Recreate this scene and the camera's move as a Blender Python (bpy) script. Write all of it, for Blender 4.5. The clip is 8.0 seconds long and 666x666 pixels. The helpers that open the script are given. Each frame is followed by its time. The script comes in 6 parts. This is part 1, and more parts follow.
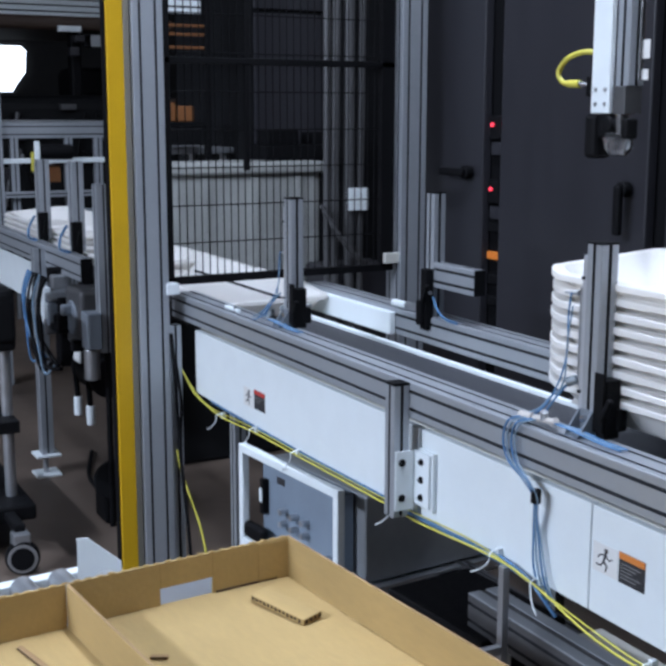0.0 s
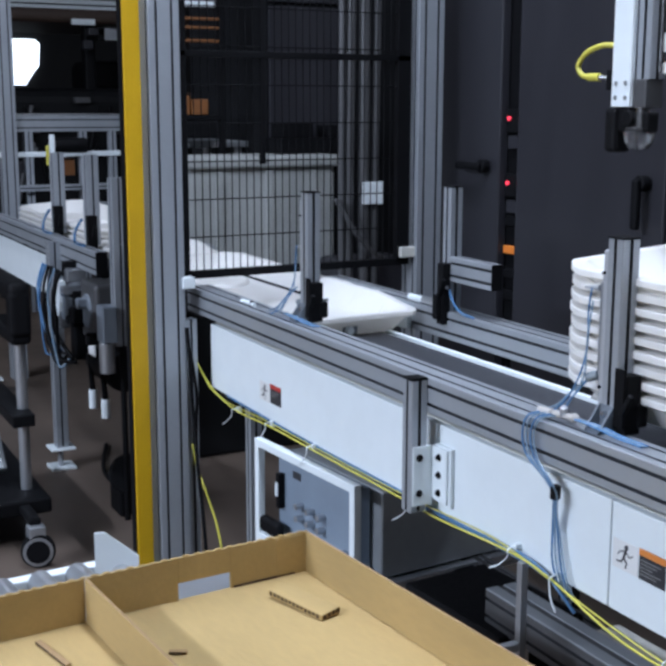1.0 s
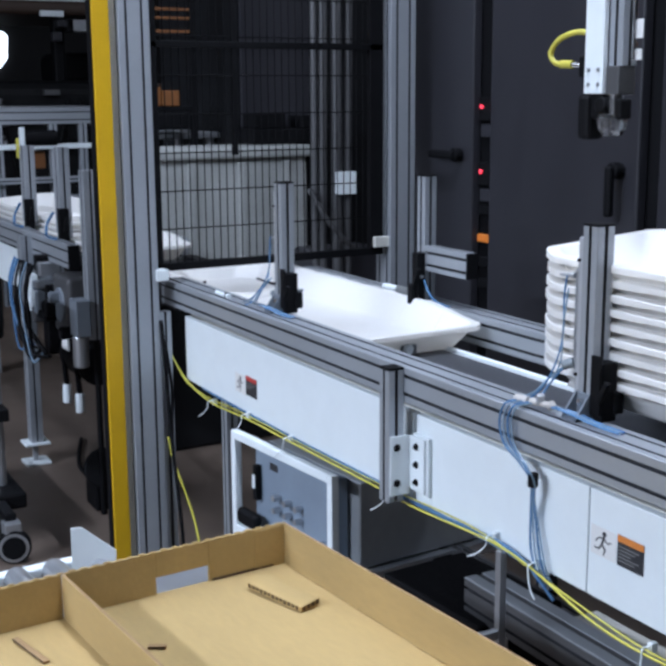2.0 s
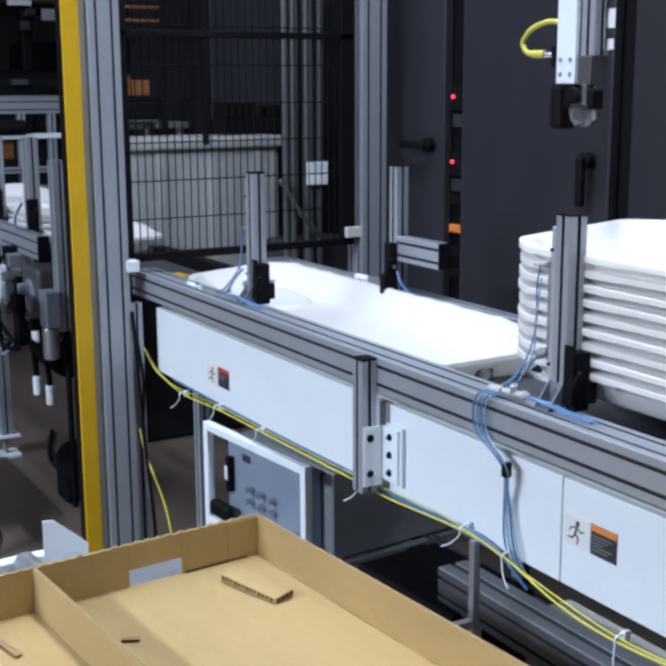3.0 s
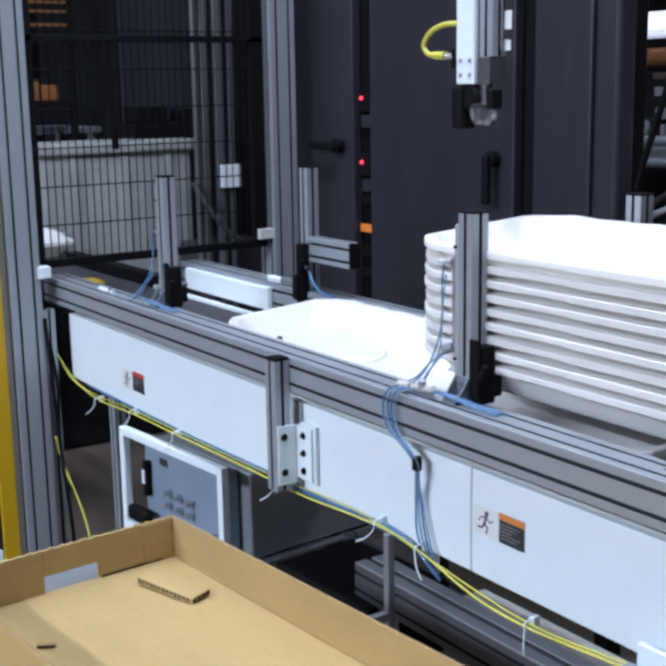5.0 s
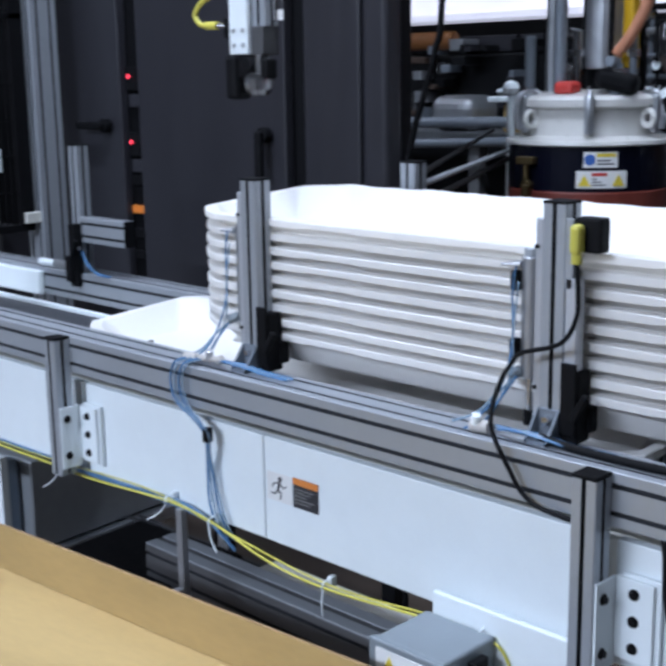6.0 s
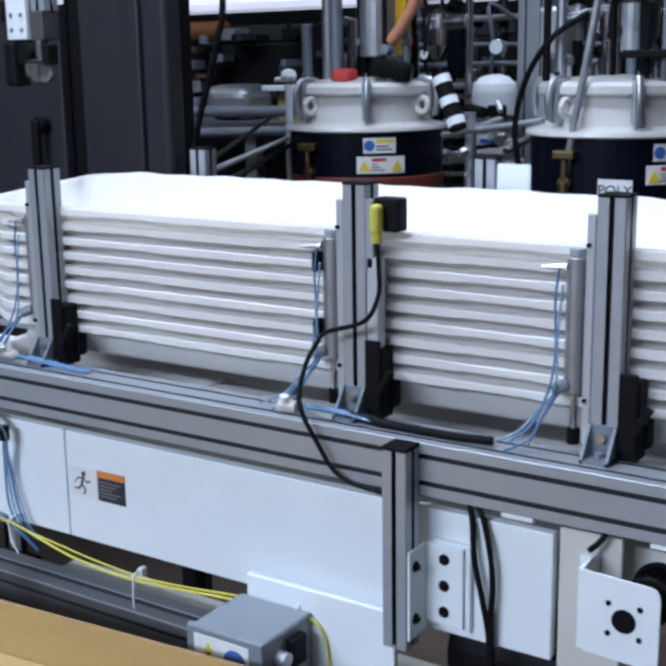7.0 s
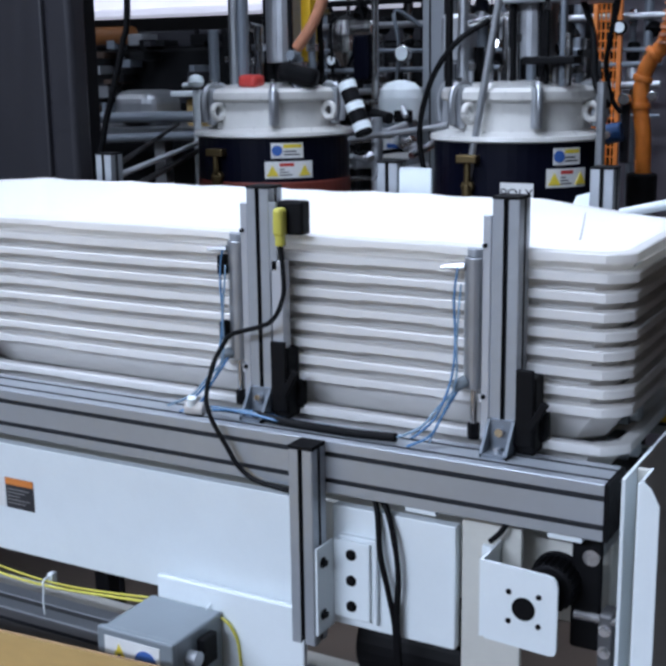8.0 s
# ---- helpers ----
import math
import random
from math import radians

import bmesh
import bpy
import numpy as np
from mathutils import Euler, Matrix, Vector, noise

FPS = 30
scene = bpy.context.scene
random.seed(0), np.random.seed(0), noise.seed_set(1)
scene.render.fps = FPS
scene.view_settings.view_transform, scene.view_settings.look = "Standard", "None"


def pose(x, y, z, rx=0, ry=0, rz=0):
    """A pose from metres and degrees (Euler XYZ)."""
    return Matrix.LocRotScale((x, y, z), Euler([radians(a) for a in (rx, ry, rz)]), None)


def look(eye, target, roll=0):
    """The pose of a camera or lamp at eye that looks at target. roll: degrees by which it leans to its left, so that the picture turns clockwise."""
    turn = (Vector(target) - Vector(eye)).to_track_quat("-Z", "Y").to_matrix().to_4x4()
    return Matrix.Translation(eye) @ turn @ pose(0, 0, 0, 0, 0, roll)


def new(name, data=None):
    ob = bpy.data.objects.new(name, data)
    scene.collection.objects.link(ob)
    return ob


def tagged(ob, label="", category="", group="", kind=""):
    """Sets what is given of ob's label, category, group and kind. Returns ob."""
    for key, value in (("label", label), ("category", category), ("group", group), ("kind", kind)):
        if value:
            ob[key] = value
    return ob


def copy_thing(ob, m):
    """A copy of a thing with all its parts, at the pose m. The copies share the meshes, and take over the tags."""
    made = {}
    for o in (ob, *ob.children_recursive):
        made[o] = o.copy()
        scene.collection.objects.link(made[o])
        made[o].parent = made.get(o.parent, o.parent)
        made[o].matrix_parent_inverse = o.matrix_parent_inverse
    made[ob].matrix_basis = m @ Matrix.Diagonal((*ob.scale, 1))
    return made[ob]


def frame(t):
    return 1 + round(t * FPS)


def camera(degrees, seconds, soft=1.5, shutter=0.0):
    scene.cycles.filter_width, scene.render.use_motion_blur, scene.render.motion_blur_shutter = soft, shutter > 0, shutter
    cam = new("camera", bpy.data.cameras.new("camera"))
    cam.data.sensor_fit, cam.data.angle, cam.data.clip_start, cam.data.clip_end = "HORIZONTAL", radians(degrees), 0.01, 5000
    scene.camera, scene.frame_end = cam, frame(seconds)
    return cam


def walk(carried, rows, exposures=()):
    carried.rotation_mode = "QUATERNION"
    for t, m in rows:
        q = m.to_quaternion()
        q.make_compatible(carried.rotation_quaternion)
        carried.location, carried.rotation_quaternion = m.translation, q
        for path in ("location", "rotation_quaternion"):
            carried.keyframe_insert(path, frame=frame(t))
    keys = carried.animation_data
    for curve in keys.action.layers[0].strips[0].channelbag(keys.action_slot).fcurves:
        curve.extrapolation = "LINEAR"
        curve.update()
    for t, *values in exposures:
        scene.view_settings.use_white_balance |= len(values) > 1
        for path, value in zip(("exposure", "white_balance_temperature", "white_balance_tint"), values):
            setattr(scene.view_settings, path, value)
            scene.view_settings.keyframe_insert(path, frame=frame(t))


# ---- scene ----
cam = camera(31.6, 8.0, soft=3.5, shutter=0.2)
PATH = [
    (0, (2.028, -1.275, 1.596), (0.291, -0.353, 1.229), 0.1),
    (0.5, (2.022, -1.282, 1.598), (0.276, -0.379, 1.229), 0.2),
    (1, (2.015, -1.282, 1.597), (0.271, -0.379, 1.219), 0.1),
    (1.5, (2.011, -1.28, 1.596), (0.277, -0.361, 1.211), -0.2),
    (3, (1.997, -1.28, 1.593), (0.304, -0.299, 1.184), -0.3),
    (3.5, (1.999, -1.28, 1.595), (0.319, -0.274, 1.188), -0.2),
    (4, (1.998, -1.277, 1.595), (0.332, -0.249, 1.188), -0.1),
    (4.2, (1.997, -1.275, 1.593), (0.334, -0.241, 1.186), -0.1),
    (5.5, (2.048, -1.275, 1.595), (0.492, -0.092, 1.173), -0.6),
    (5.9, (2.018, -1.306, 1.561), (0.6, 0.037, 1.128), 0.2),
    (6, (2.009, -1.299, 1.551), (0.638, 0.094, 1.125), -0.9),
    (6.5, (1.983, -1.317, 1.545), (0.784, 0.22, 1.099), -0.8),
    (7, (1.98, -1.334, 1.541), (0.908, 0.295, 1.096), -0.9),
    (7.5, (1.999, -1.352, 1.543), (1.011, 0.33, 1.105), -1.0),
    (8, (2.008, -1.352, 1.541), (1.058, 0.353, 1.103), -0.8),
]
walk(cam, [(t, look(eye, target, roll)) for t, eye, target, roll in PATH], [(0, -0.57, 5800, 13), (4.2, -0.44, 5770, 13), (6.5, -0.62, 5690, 13), (8.0, -0.67, 5690, 13)])

# ---------------------------------------------------------------- light
world = bpy.data.worlds.new("hall_air")
scene.world = world
world.use_nodes = True
world.node_tree.nodes["Background"].inputs[0].default_value = (0.75, 0.85, 1.0, 1)
world.node_tree.nodes["Background"].inputs[1].default_value = 0.003
scene.view_settings.exposure = 0.0


# ---------------------------------------------------------------- materials
def mat(name, color, rough=0.5, metal=0.0, scale=30.0, vary=0.12, bump=0.02, stain=0.1, coat=0.0, emit=0.0, stretch=(1, 1, 1), piece=0.0, glass=0.0, spec=0.5):
    m = bpy.data.materials.new(name)
    m.use_nodes = True
    nt = m.node_tree
    b = nt.nodes["Principled BSDF"]
    co = nt.nodes.new("ShaderNodeTexCoord")
    mp = nt.nodes.new("ShaderNodeMapping")
    mp.inputs["Scale"].default_value = stretch
    nt.links.new(co.outputs["Object"], mp.inputs[0])
    fine = nt.nodes.new("ShaderNodeTexNoise")
    fine.inputs["Scale"].default_value = scale
    fine.inputs["Detail"].default_value = 5
    wide = nt.nodes.new("ShaderNodeTexNoise")
    wide.inputs["Scale"].default_value = max(1.2, scale / 14)
    wide.inputs["Detail"].default_value = 3
    nt.links.new(mp.outputs[0], fine.inputs[0])
    nt.links.new(mp.outputs[0], wide.inputs[0])
    mix = nt.nodes.new("ShaderNodeMix")
    mix.data_type = "RGBA"
    mix.inputs[6].default_value = (*[c * (1 - vary) for c in color], 1)
    mix.inputs[7].default_value = (*[min(1, c * (1 + vary)) for c in color], 1)
    nt.links.new(fine.outputs[0], mix.inputs[0])
    mix2 = nt.nodes.new("ShaderNodeMix")
    mix2.data_type = "RGBA"
    mix2.blend_type = "MULTIPLY"
    ramp = nt.nodes.new("ShaderNodeValToRGB")
    ramp.color_ramp.elements[0].position, ramp.color_ramp.elements[1].position = 0.35, 0.62
    ramp.color_ramp.elements[0].color = (*[1 - stain] * 3, 1)
    ramp.color_ramp.elements[1].color = (1, 1, 1, 1)
    nt.links.new(wide.outputs[0], ramp.inputs[0])
    mix2.inputs[0].default_value = 1
    nt.links.new(mix.outputs[2], mix2.inputs[6])
    nt.links.new(ramp.outputs[0], mix2.inputs[7])
    out = mix2.outputs[2]
    if piece:
        info = nt.nodes.new("ShaderNodeObjectInfo")
        hsv = nt.nodes.new("ShaderNodeHueSaturation")
        rng = nt.nodes.new("ShaderNodeMapRange")
        rng.inputs[3].default_value, rng.inputs[4].default_value = 1 - piece, 1 + piece
        nt.links.new(info.outputs["Random"], rng.inputs[0])
        nt.links.new(rng.outputs[0], hsv.inputs["Value"])
        nt.links.new(out, hsv.inputs["Color"])
        out = hsv.outputs[0]
    nt.links.new(out, b.inputs["Base Color"])
    rr = nt.nodes.new("ShaderNodeMapRange")
    rr.inputs[3].default_value, rr.inputs[4].default_value = max(0.03, rough - 0.1), min(1, rough + 0.12)
    nt.links.new(fine.outputs[0], rr.inputs[0])
    nt.links.new(rr.outputs[0], b.inputs["Roughness"])
    b.inputs["Metallic"].default_value = metal
    b.inputs["Specular IOR Level"].default_value = spec
    b.inputs["Coat Weight"].default_value = coat
    if glass:
        b.inputs["Transmission Weight"].default_value = glass
    if emit:
        nt.links.new(out, b.inputs["Emission Color"])
        b.inputs["Emission Strength"].default_value = emit
    if bump:
        bp = nt.nodes.new("ShaderNodeBump")
        bp.inputs["Strength"].default_value = bump * 5
        bp.inputs["Distance"].default_value = 0.002
        nt.links.new(fine.outputs[0], bp.inputs["Height"])
        nt.links.new(bp.outputs[0], b.inputs["Normal"])
    return m


ALU = mat("anodised_aluminium", (0.40, 0.425, 0.46), 0.4, 0.45, 60, 0.06, 0.01, 0.06)
ALU_Z = mat("brushed_aluminium", (0.55, 0.57, 0.61), 0.42, 0.5, 40, 0.08, 0.01, 0.08, stretch=(1, 1, 0.05))
# the shade inside the profile slots, put into a dark colour for their floors
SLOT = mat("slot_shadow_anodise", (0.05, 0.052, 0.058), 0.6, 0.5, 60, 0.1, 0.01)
WHITE = mat("white_powder_coat", (0.79, 0.845, 0.87), 0.42, 0, 220, 0.02, 0.02, 0.025)
BEIGE = mat("ivory_powder_coat", (0.62, 0.61, 0.56), 0.5, 0, 200, 0.04, 0.03, 0.08)
TRAYW = mat("white_moulded_plastic", (0.94, 0.93, 0.92), 0.42, 0, 90, 0.02, 0.004, 0.03, coat=0.1)
# the thin plastic lets some light through
nt = TRAYW.node_tree
thin = nt.nodes.new("ShaderNodeBsdfTranslucent")
thin.inputs[0].default_value = (0.93, 0.90, 0.84, 1)
both = nt.nodes.new("ShaderNodeMixShader")
both.inputs[0].default_value = 0.30
nt.links.new(nt.nodes["Principled BSDF"].outputs[0], both.inputs[1])
nt.links.new(thin.outputs[0], both.inputs[2])
nt.links.new(both.outputs[0], nt.nodes["Material Output"].inputs[0])
BLACK = mat("black_plastic", (0.005, 0.005, 0.006), 0.6, 0, 120, 0.2, 0.03, spec=0.12)
BLACKM = mat("black_painted_steel", (0.005, 0.005, 0.006), 0.55, 0.0, 90, 0.2, 0.02, spec=0.12)
CARD = mat("brown_cardboard", (0.44, 0.310, 0.125), 0.85, 0, 110, 0.10, 0.06, 0.13, stretch=(0.3, 1, 1))
CARD_EDGE = mat("cardboard_cut_edge", (0.33, 0.21, 0.10), 0.9, 0, 400, 0.3, 0.1)
# upright streaks put the soft reflections of the doors into the paint colour
GREYP = mat("grey_paint_sheen_streaks", (0.028, 0.0275, 0.033), 0.32, 0.0, 34, 0.10, 0.006, 0.14, stretch=(1, 1, 0.10))
DARKP = mat("dark_machine_paint", (0.008, 0.0083, 0.0095), 0.55, 0.0, 60, 0.25, 0.03, spec=0.15)
GALV = mat("galvanised_steel", (0.50, 0.52, 0.55), 0.35, 0.8, 22, 0.15, 0.02, 0.12)
STEEL = mat("bright_steel", (0.62, 0.62, 0.63), 0.22, 1, 60, 0.08, 0.01)
YELLOW = mat("yellow_enamel", (0.58, 0.35, 0.003), 0.4, 0, 90, 0.06, 0.02, 0.08)
YCABLE = mat("yellow_cable_jacket", (0.58, 0.53, 0.08), 0.45, 0, 90, 0.06, 0.01)
BLUET = mat("blue_air_tube", (0.16, 0.34, 0.62), 0.18, 0, 60, 0.1, 0.01, coat=0.4, glass=0.45)
CLEART = mat("pale_blue_tube", (0.45, 0.62, 0.80), 0.15, 0, 60, 0.08, 0.01, coat=0.4, glass=0.6)
BELT = mat("black_belt_rubber", (0.045, 0.047, 0.055), 0.5, 0, 500, 0.15, 0.08, 0.15)
CONCRETE = mat("worn_concrete", (0.13, 0.099, 0.078), 0.5, 0, 9, 0.2, 0.05, 0.35)
NAVY = mat("navy_drum_paint", (0.002, 0.0025, 0.009), 0.35, 0, 40, 0.15, 0.02, spec=0.2)
REDP = mat("rust_red_paint", (0.17, 0.034, 0.022), 0.5, 0, 40, 0.15, 0.02)
ORANGE = mat("orange_paint", (0.75, 0.22, 0.03), 0.45, 0, 60, 0.1, 0.02)
COPPER = mat("orange_hose_rubber", (0.62, 0.28, 0.16), 0.4, 0, 60, 0.08, 0.02)
DRUMW = mat("cream_lid_enamel", (0.72, 0.71, 0.68), 0.3, 0, 40, 0.05, 0.02, 0.1, coat=0.3)
BLUEG = mat("blue_grey_panel", (0.26, 0.32, 0.40), 0.4, 0.2, 80, 0.08, 0.02)
JBOX = mat("grey_box_enamel", (0.22, 0.25, 0.275), 0.35, 0.1, 160, 0.05, 0.03, 0.06)
BLUEV = mat("blue_valve_paint", (0.03, 0.09, 0.24), 0.4, 0, 60, 0.1, 0.02)
VIOLET = mat("violet_grey_paint", (0.15, 0.135, 0.16), 0.45, 0, 40, 0.08, 0.01, 0.12)
CONTP = mat("grey_translucent_plastic", (0.36, 0.37, 0.36), 0.5, 0, 60, 0.08, 0.02, 0.15)
# shade put into the colour: open flutes, and the gap below the end wall
CARD_DARK = mat("open_flute_shade", (0.07, 0.042, 0.02), 0.9, 0, 300, 0.2, 0.05)
ANGLEP = mat("drab_angle_paint", (0.24, 0.23, 0.19), 0.5, 0, 60, 0.08, 0.02, 0.1)
HOUSE = mat("plain_steel_housing", (0.36, 0.38, 0.40), 0.35, 0.2, 40, 0.1, 0.02, 0.15)
FITP = mat("pale_fitting_plastic", (0.50, 0.47, 0.44), 0.4, 0, 60, 0.1, 0.02)
BRASS = mat("brass", (0.17, 0.125, 0.06), 0.45, 1, 60, 0.1, 0.01)
LABELW = mat("white_label", (0.78, 0.78, 0.77), 0.5, 0, 60, 0.03, 0.0)
LABELO = mat("orange_label", (0.70, 0.24, 0.05), 0.5, 0, 60, 0.04, 0.0)
LABELR = mat("red_label", (0.55, 0.05, 0.04), 0.5, 0, 60, 0.04, 0.0)
GREYTXT = mat("grey_print", (0.22, 0.22, 0.22), 0.5, 0, 60, 0.04, 0.0)
LABELK = mat("black_label", (0.03, 0.03, 0.035), 0.5, 0, 60, 0.04, 0.0)
LABELY = mat("yellow_label", (0.78, 0.62, 0.05), 0.5, 0, 60, 0.04, 0.0)
LABELB = mat("blue_label", (0.05, 0.13, 0.42), 0.5, 0, 60, 0.04, 0.0)
WALLM = mat("hall_wall_paint", (0.035, 0.034, 0.035), 0.8, 0, 12, 0.08, 0.02, 0.15)
CEILM = mat("hall_ceiling_deck", (0.05, 0.05, 0.053), 0.8, 0, 12, 0.08, 0.02, 0.15)
LEDR = mat("red_indicator", (1.0, 0.05, 0.08), 0.4, emit=2.2, bump=0)
LAMP = mat("lit_diffuser", (0.93, 0.97, 1.0), 0.5, emit=14, bump=0)
GLOW = mat("daylit_opening", (0.85, 0.93, 1.0), 0.5, emit=5, bump=0, vary=0.1)
SHEET = mat("backlit_sheet", (0.86, 0.82, 0.95), 0.6, emit=0.9, bump=0, scale=6, vary=0.2)
ORANGED = mat("worn_orange_paint", (0.20, 0.075, 0.018), 0.55, 0, 30, 0.25, 0.02, 0.3)
CAST = mat("dull_cast_aluminium", (0.20, 0.225, 0.26), 0.45, 0.3, 60, 0.1, 0.02)
BROWN = mat("brown_oxide_paint", (0.055, 0.034, 0.024), 0.6, 0, 40, 0.2, 0.02)
CLEAR = mat("clear_plastic", (0.93, 0.94, 0.95), 0.08, glass=0.97, bump=0)


# ---------------------------------------------------------------- mesh helpers
def thing(name, label, category, m=None, group="", kind=""):
    ob = new(name)
    ob.matrix_world = m or Matrix()
    return tagged(ob, label, category, group, kind)


def finish(bm, name, material):
    me = bpy.data.meshes.new(name)
    bmesh.ops.recalc_face_normals(bm, faces=bm.faces[:])
    bm.to_mesh(me)
    bm.free()
    for mt in material if isinstance(material, (list, tuple)) else [material]:
        me.materials.append(mt)
    return me


def part(name, bm, material, parent, label="", m=None):
    ob = new(name, finish(bm, name, material) if isinstance(bm, bmesh.types.BMesh) else bm)
    ob.parent = parent
    if m is not None:
        ob.matrix_basis = m
    return tagged(ob, label)


def solo(name, bm, material, label, category, m=None, group="", kind=""):
    ob = new(name, finish(bm, name, material))
    if m is not None:
        ob.matrix_basis = m
    return tagged(ob, label, category, group, kind)


def box(x0, x1, y0, y1, z0, z1, bevel=0.0, bm=None, seg=2):
    own = bmesh.new()
    bmesh.ops.create_cube(own, size=1)
    for v in own.verts:
        v.co = ((x0 + x1) / 2 + v.co.x * (x1 - x0), (y0 + y1) / 2 + v.co.y * (y1 - y0), (z0 + z1) / 2 + v.co.z * (z1 - z0))
    if bevel:
        bmesh.ops.bevel(own, geom=own.edges[:], offset=bevel, segments=seg, affect="EDGES", profile=0.5)
    return merge(bm, own)


def merge(bm, own):
    if bm is None:
        return own
    me = bpy.data.meshes.new("tmp")
    own.to_mesh(me)
    own.free()
    bm.from_mesh(me)
    bpy.data.meshes.remove(me)
    return bm


def rod(a, b, r, r2=None, n=16, bm=None, bevel=0.0):
    a, b = Vector(a), Vector(b)
    own = bmesh.new()
    bmesh.ops.create_cone(own, cap_ends=True, segments=n, radius1=r, radius2=r if r2 is None else r2, depth=(b - a).length)
    if bevel:
        ring = [e for e in own.edges if abs(e.verts[0].co.z - e.verts[1].co.z) < 1e-6]
        bmesh.ops.bevel(own, geom=ring, offset=bevel, segments=2, affect="EDGES", profile=0.5)
    own.transform(Matrix.Translation((a + b) / 2) @ (b - a).to_track_quat("Z", "Y").to_matrix().to_4x4())
    return merge(bm, own)


def lathe(rings, n=40, bm=None):
    """rings: (radius, z) from the bottom up."""
    own = bmesh.new()
    loops = [[own.verts.new((r * math.cos(2 * math.pi * k / n), r * math.sin(2 * math.pi * k / n), z)) for k in range(n)] for r, z in rings]
    for lo, hi in zip(loops, loops[1:]):
        for k in range(n):
            own.faces.new((lo[k], lo[(k + 1) % n], hi[(k + 1) % n], hi[k]))
    own.faces.new(loops[0][::-1])
    own.faces.new(loops[-1])
    return merge(bm, own)


def plate(points, depth, bm=None, bevel=0.0):
    """A flat plate: outline in x, z, thick along y from 0 to depth."""
    own = bmesh.new()
    face = own.faces.new([own.verts.new((x, 0, z)) for x, z in points])
    got = bmesh.ops.extrude_face_region(own, geom=[face])
    for v in got["geom"]:
        if isinstance(v, bmesh.types.BMVert):
            v.co.y += depth
    if bevel:
        bmesh.ops.bevel(own, geom=own.edges[:], offset=bevel, segments=2, affect="EDGES", profile=0.5)
    return merge(bm, own)


def tube(points, r, material, name, parent=None, label="", category="", n=8, res=8):
    """A bent tube or cable through points, as a mesh."""
    pts = [Vector(p) for p in points]
    path = []
    for i in range(len(pts) - 1):
        p0, p1, p2, p3 = pts[max(0, i - 1)], pts[i], pts[i + 1], pts[min(len(pts) - 1, i + 2)]
        for k in range(res):
            t = k / res
            path.append(0.5 * (2 * p1 + (p2 - p0) * t + (2 * p0 - 5 * p1 + 4 * p2 - p3) * t * t + (3 * p1 - p0 - 3 * p2 + p3) * t ** 3))
    path.append(pts[-1])
    bm = bmesh.new()
    loops = []
    for i, p in enumerate(path):
        d = (path[min(i + 1, len(path) - 1)] - path[max(i - 1, 0)]).normalized()
        s = d.cross(Vector((0.13, 0.31, 0.94))).normalized()
        u = s.cross(d)
        loops.append([bm.verts.new(p + r * (math.cos(2 * math.pi * k / n) * s + math.sin(2 * math.pi * k / n) * u)) for k in range(n)])
    for lo, hi in zip(loops, loops[1:]):
        for k in range(n):
            bm.faces.new((lo[k], lo[(k + 1) % n], hi[(k + 1) % n], hi[k])).smooth = True
    bm.faces.new(loops[0])
    bm.faces.new(loops[-1])
    if parent is not None:
        return part(name, bm, material, parent, label)
    return solo(name, bm, material, label, category)


def profile(nx, ny, length, s=0.0381, gap=0.0072, deep=0.011):
    """A T-slot extrusion of nx by ny modules along z; its corner is at 0, 0, 0. Slot floors take the second material,
    darkened for the shade inside.
    """
    pts = []

    def side(a, d, inward, count):
        for k in range(count):
            c = a + d * (k + 0.5) * s
            for off, dep in ((-gap / 2, 0), (-gap / 2, deep * 0.35), (-gap * 0.95, deep * 0.4), (-gap * 0.6, deep), (gap * 0.6, deep), (gap * 0.95, deep * 0.4), (gap / 2, deep * 0.35), (gap / 2, 0)):
                pts.append((c + d * off + inward * dep, dep > deep * 0.3))

    X, Y = Vector((1, 0, 0)), Vector((0, 1, 0))
    corner = [Vector((0, 0, 0)), Vector((nx * s, 0, 0)), Vector((nx * s, ny * s, 0)), Vector((0, ny * s, 0))]
    run = [(X, Y, nx), (Y, -X, ny), (-X, -Y, nx), (-Y, X, ny)]
    for c, (d, i, count) in zip(corner, run):
        pts.append((c + d * 0.0015, False))
        side(c, d, i, count)
        pts.append((c + d * (count * s - 0.0015), False))
    bm = bmesh.new()
    lo = [bm.verts.new(p) for p, _ in pts]
    hi = [bm.verts.new(p + Vector((0, 0, length))) for p, _ in pts]
    n = len(pts)
    for k in range(n):
        f = bm.faces.new((lo[k], lo[(k + 1) % n], hi[(k + 1) % n], hi[k]))
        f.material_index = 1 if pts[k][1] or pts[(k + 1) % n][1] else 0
    bm.faces.new(lo[::-1])
    bm.faces.new(hi)
    return bm


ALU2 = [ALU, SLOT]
# dark metal; on the stand beams this colour holds their shade
DARK2 = [mat("dark_and_shaded_aluminium", (0.10, 0.10, 0.105), 0.45, 0.4, 60, 0.1, 0.01), SLOT]
ALONG_X = Matrix(((0, 0, 1, 0), (1, 0, 0, 0), (0, 1, 0, 0), (0, 0, 0, 1)))      # profile x -> y, y -> z, z -> x
ALONG_Y = Matrix(((1, 0, 0, 0), (0, 0, 1, 0), (0, 1, 0, 0), (0, 0, 0, 1)))      # profile x -> x, y -> z, z -> y


def bar_x(x0, x1, y, z, ny=1, nz=1, s=0.0381):
    bm = profile(ny, nz, x1 - x0, s)
    bm.transform(Matrix.Translation((x0, y, z)) @ ALONG_X)
    return bm


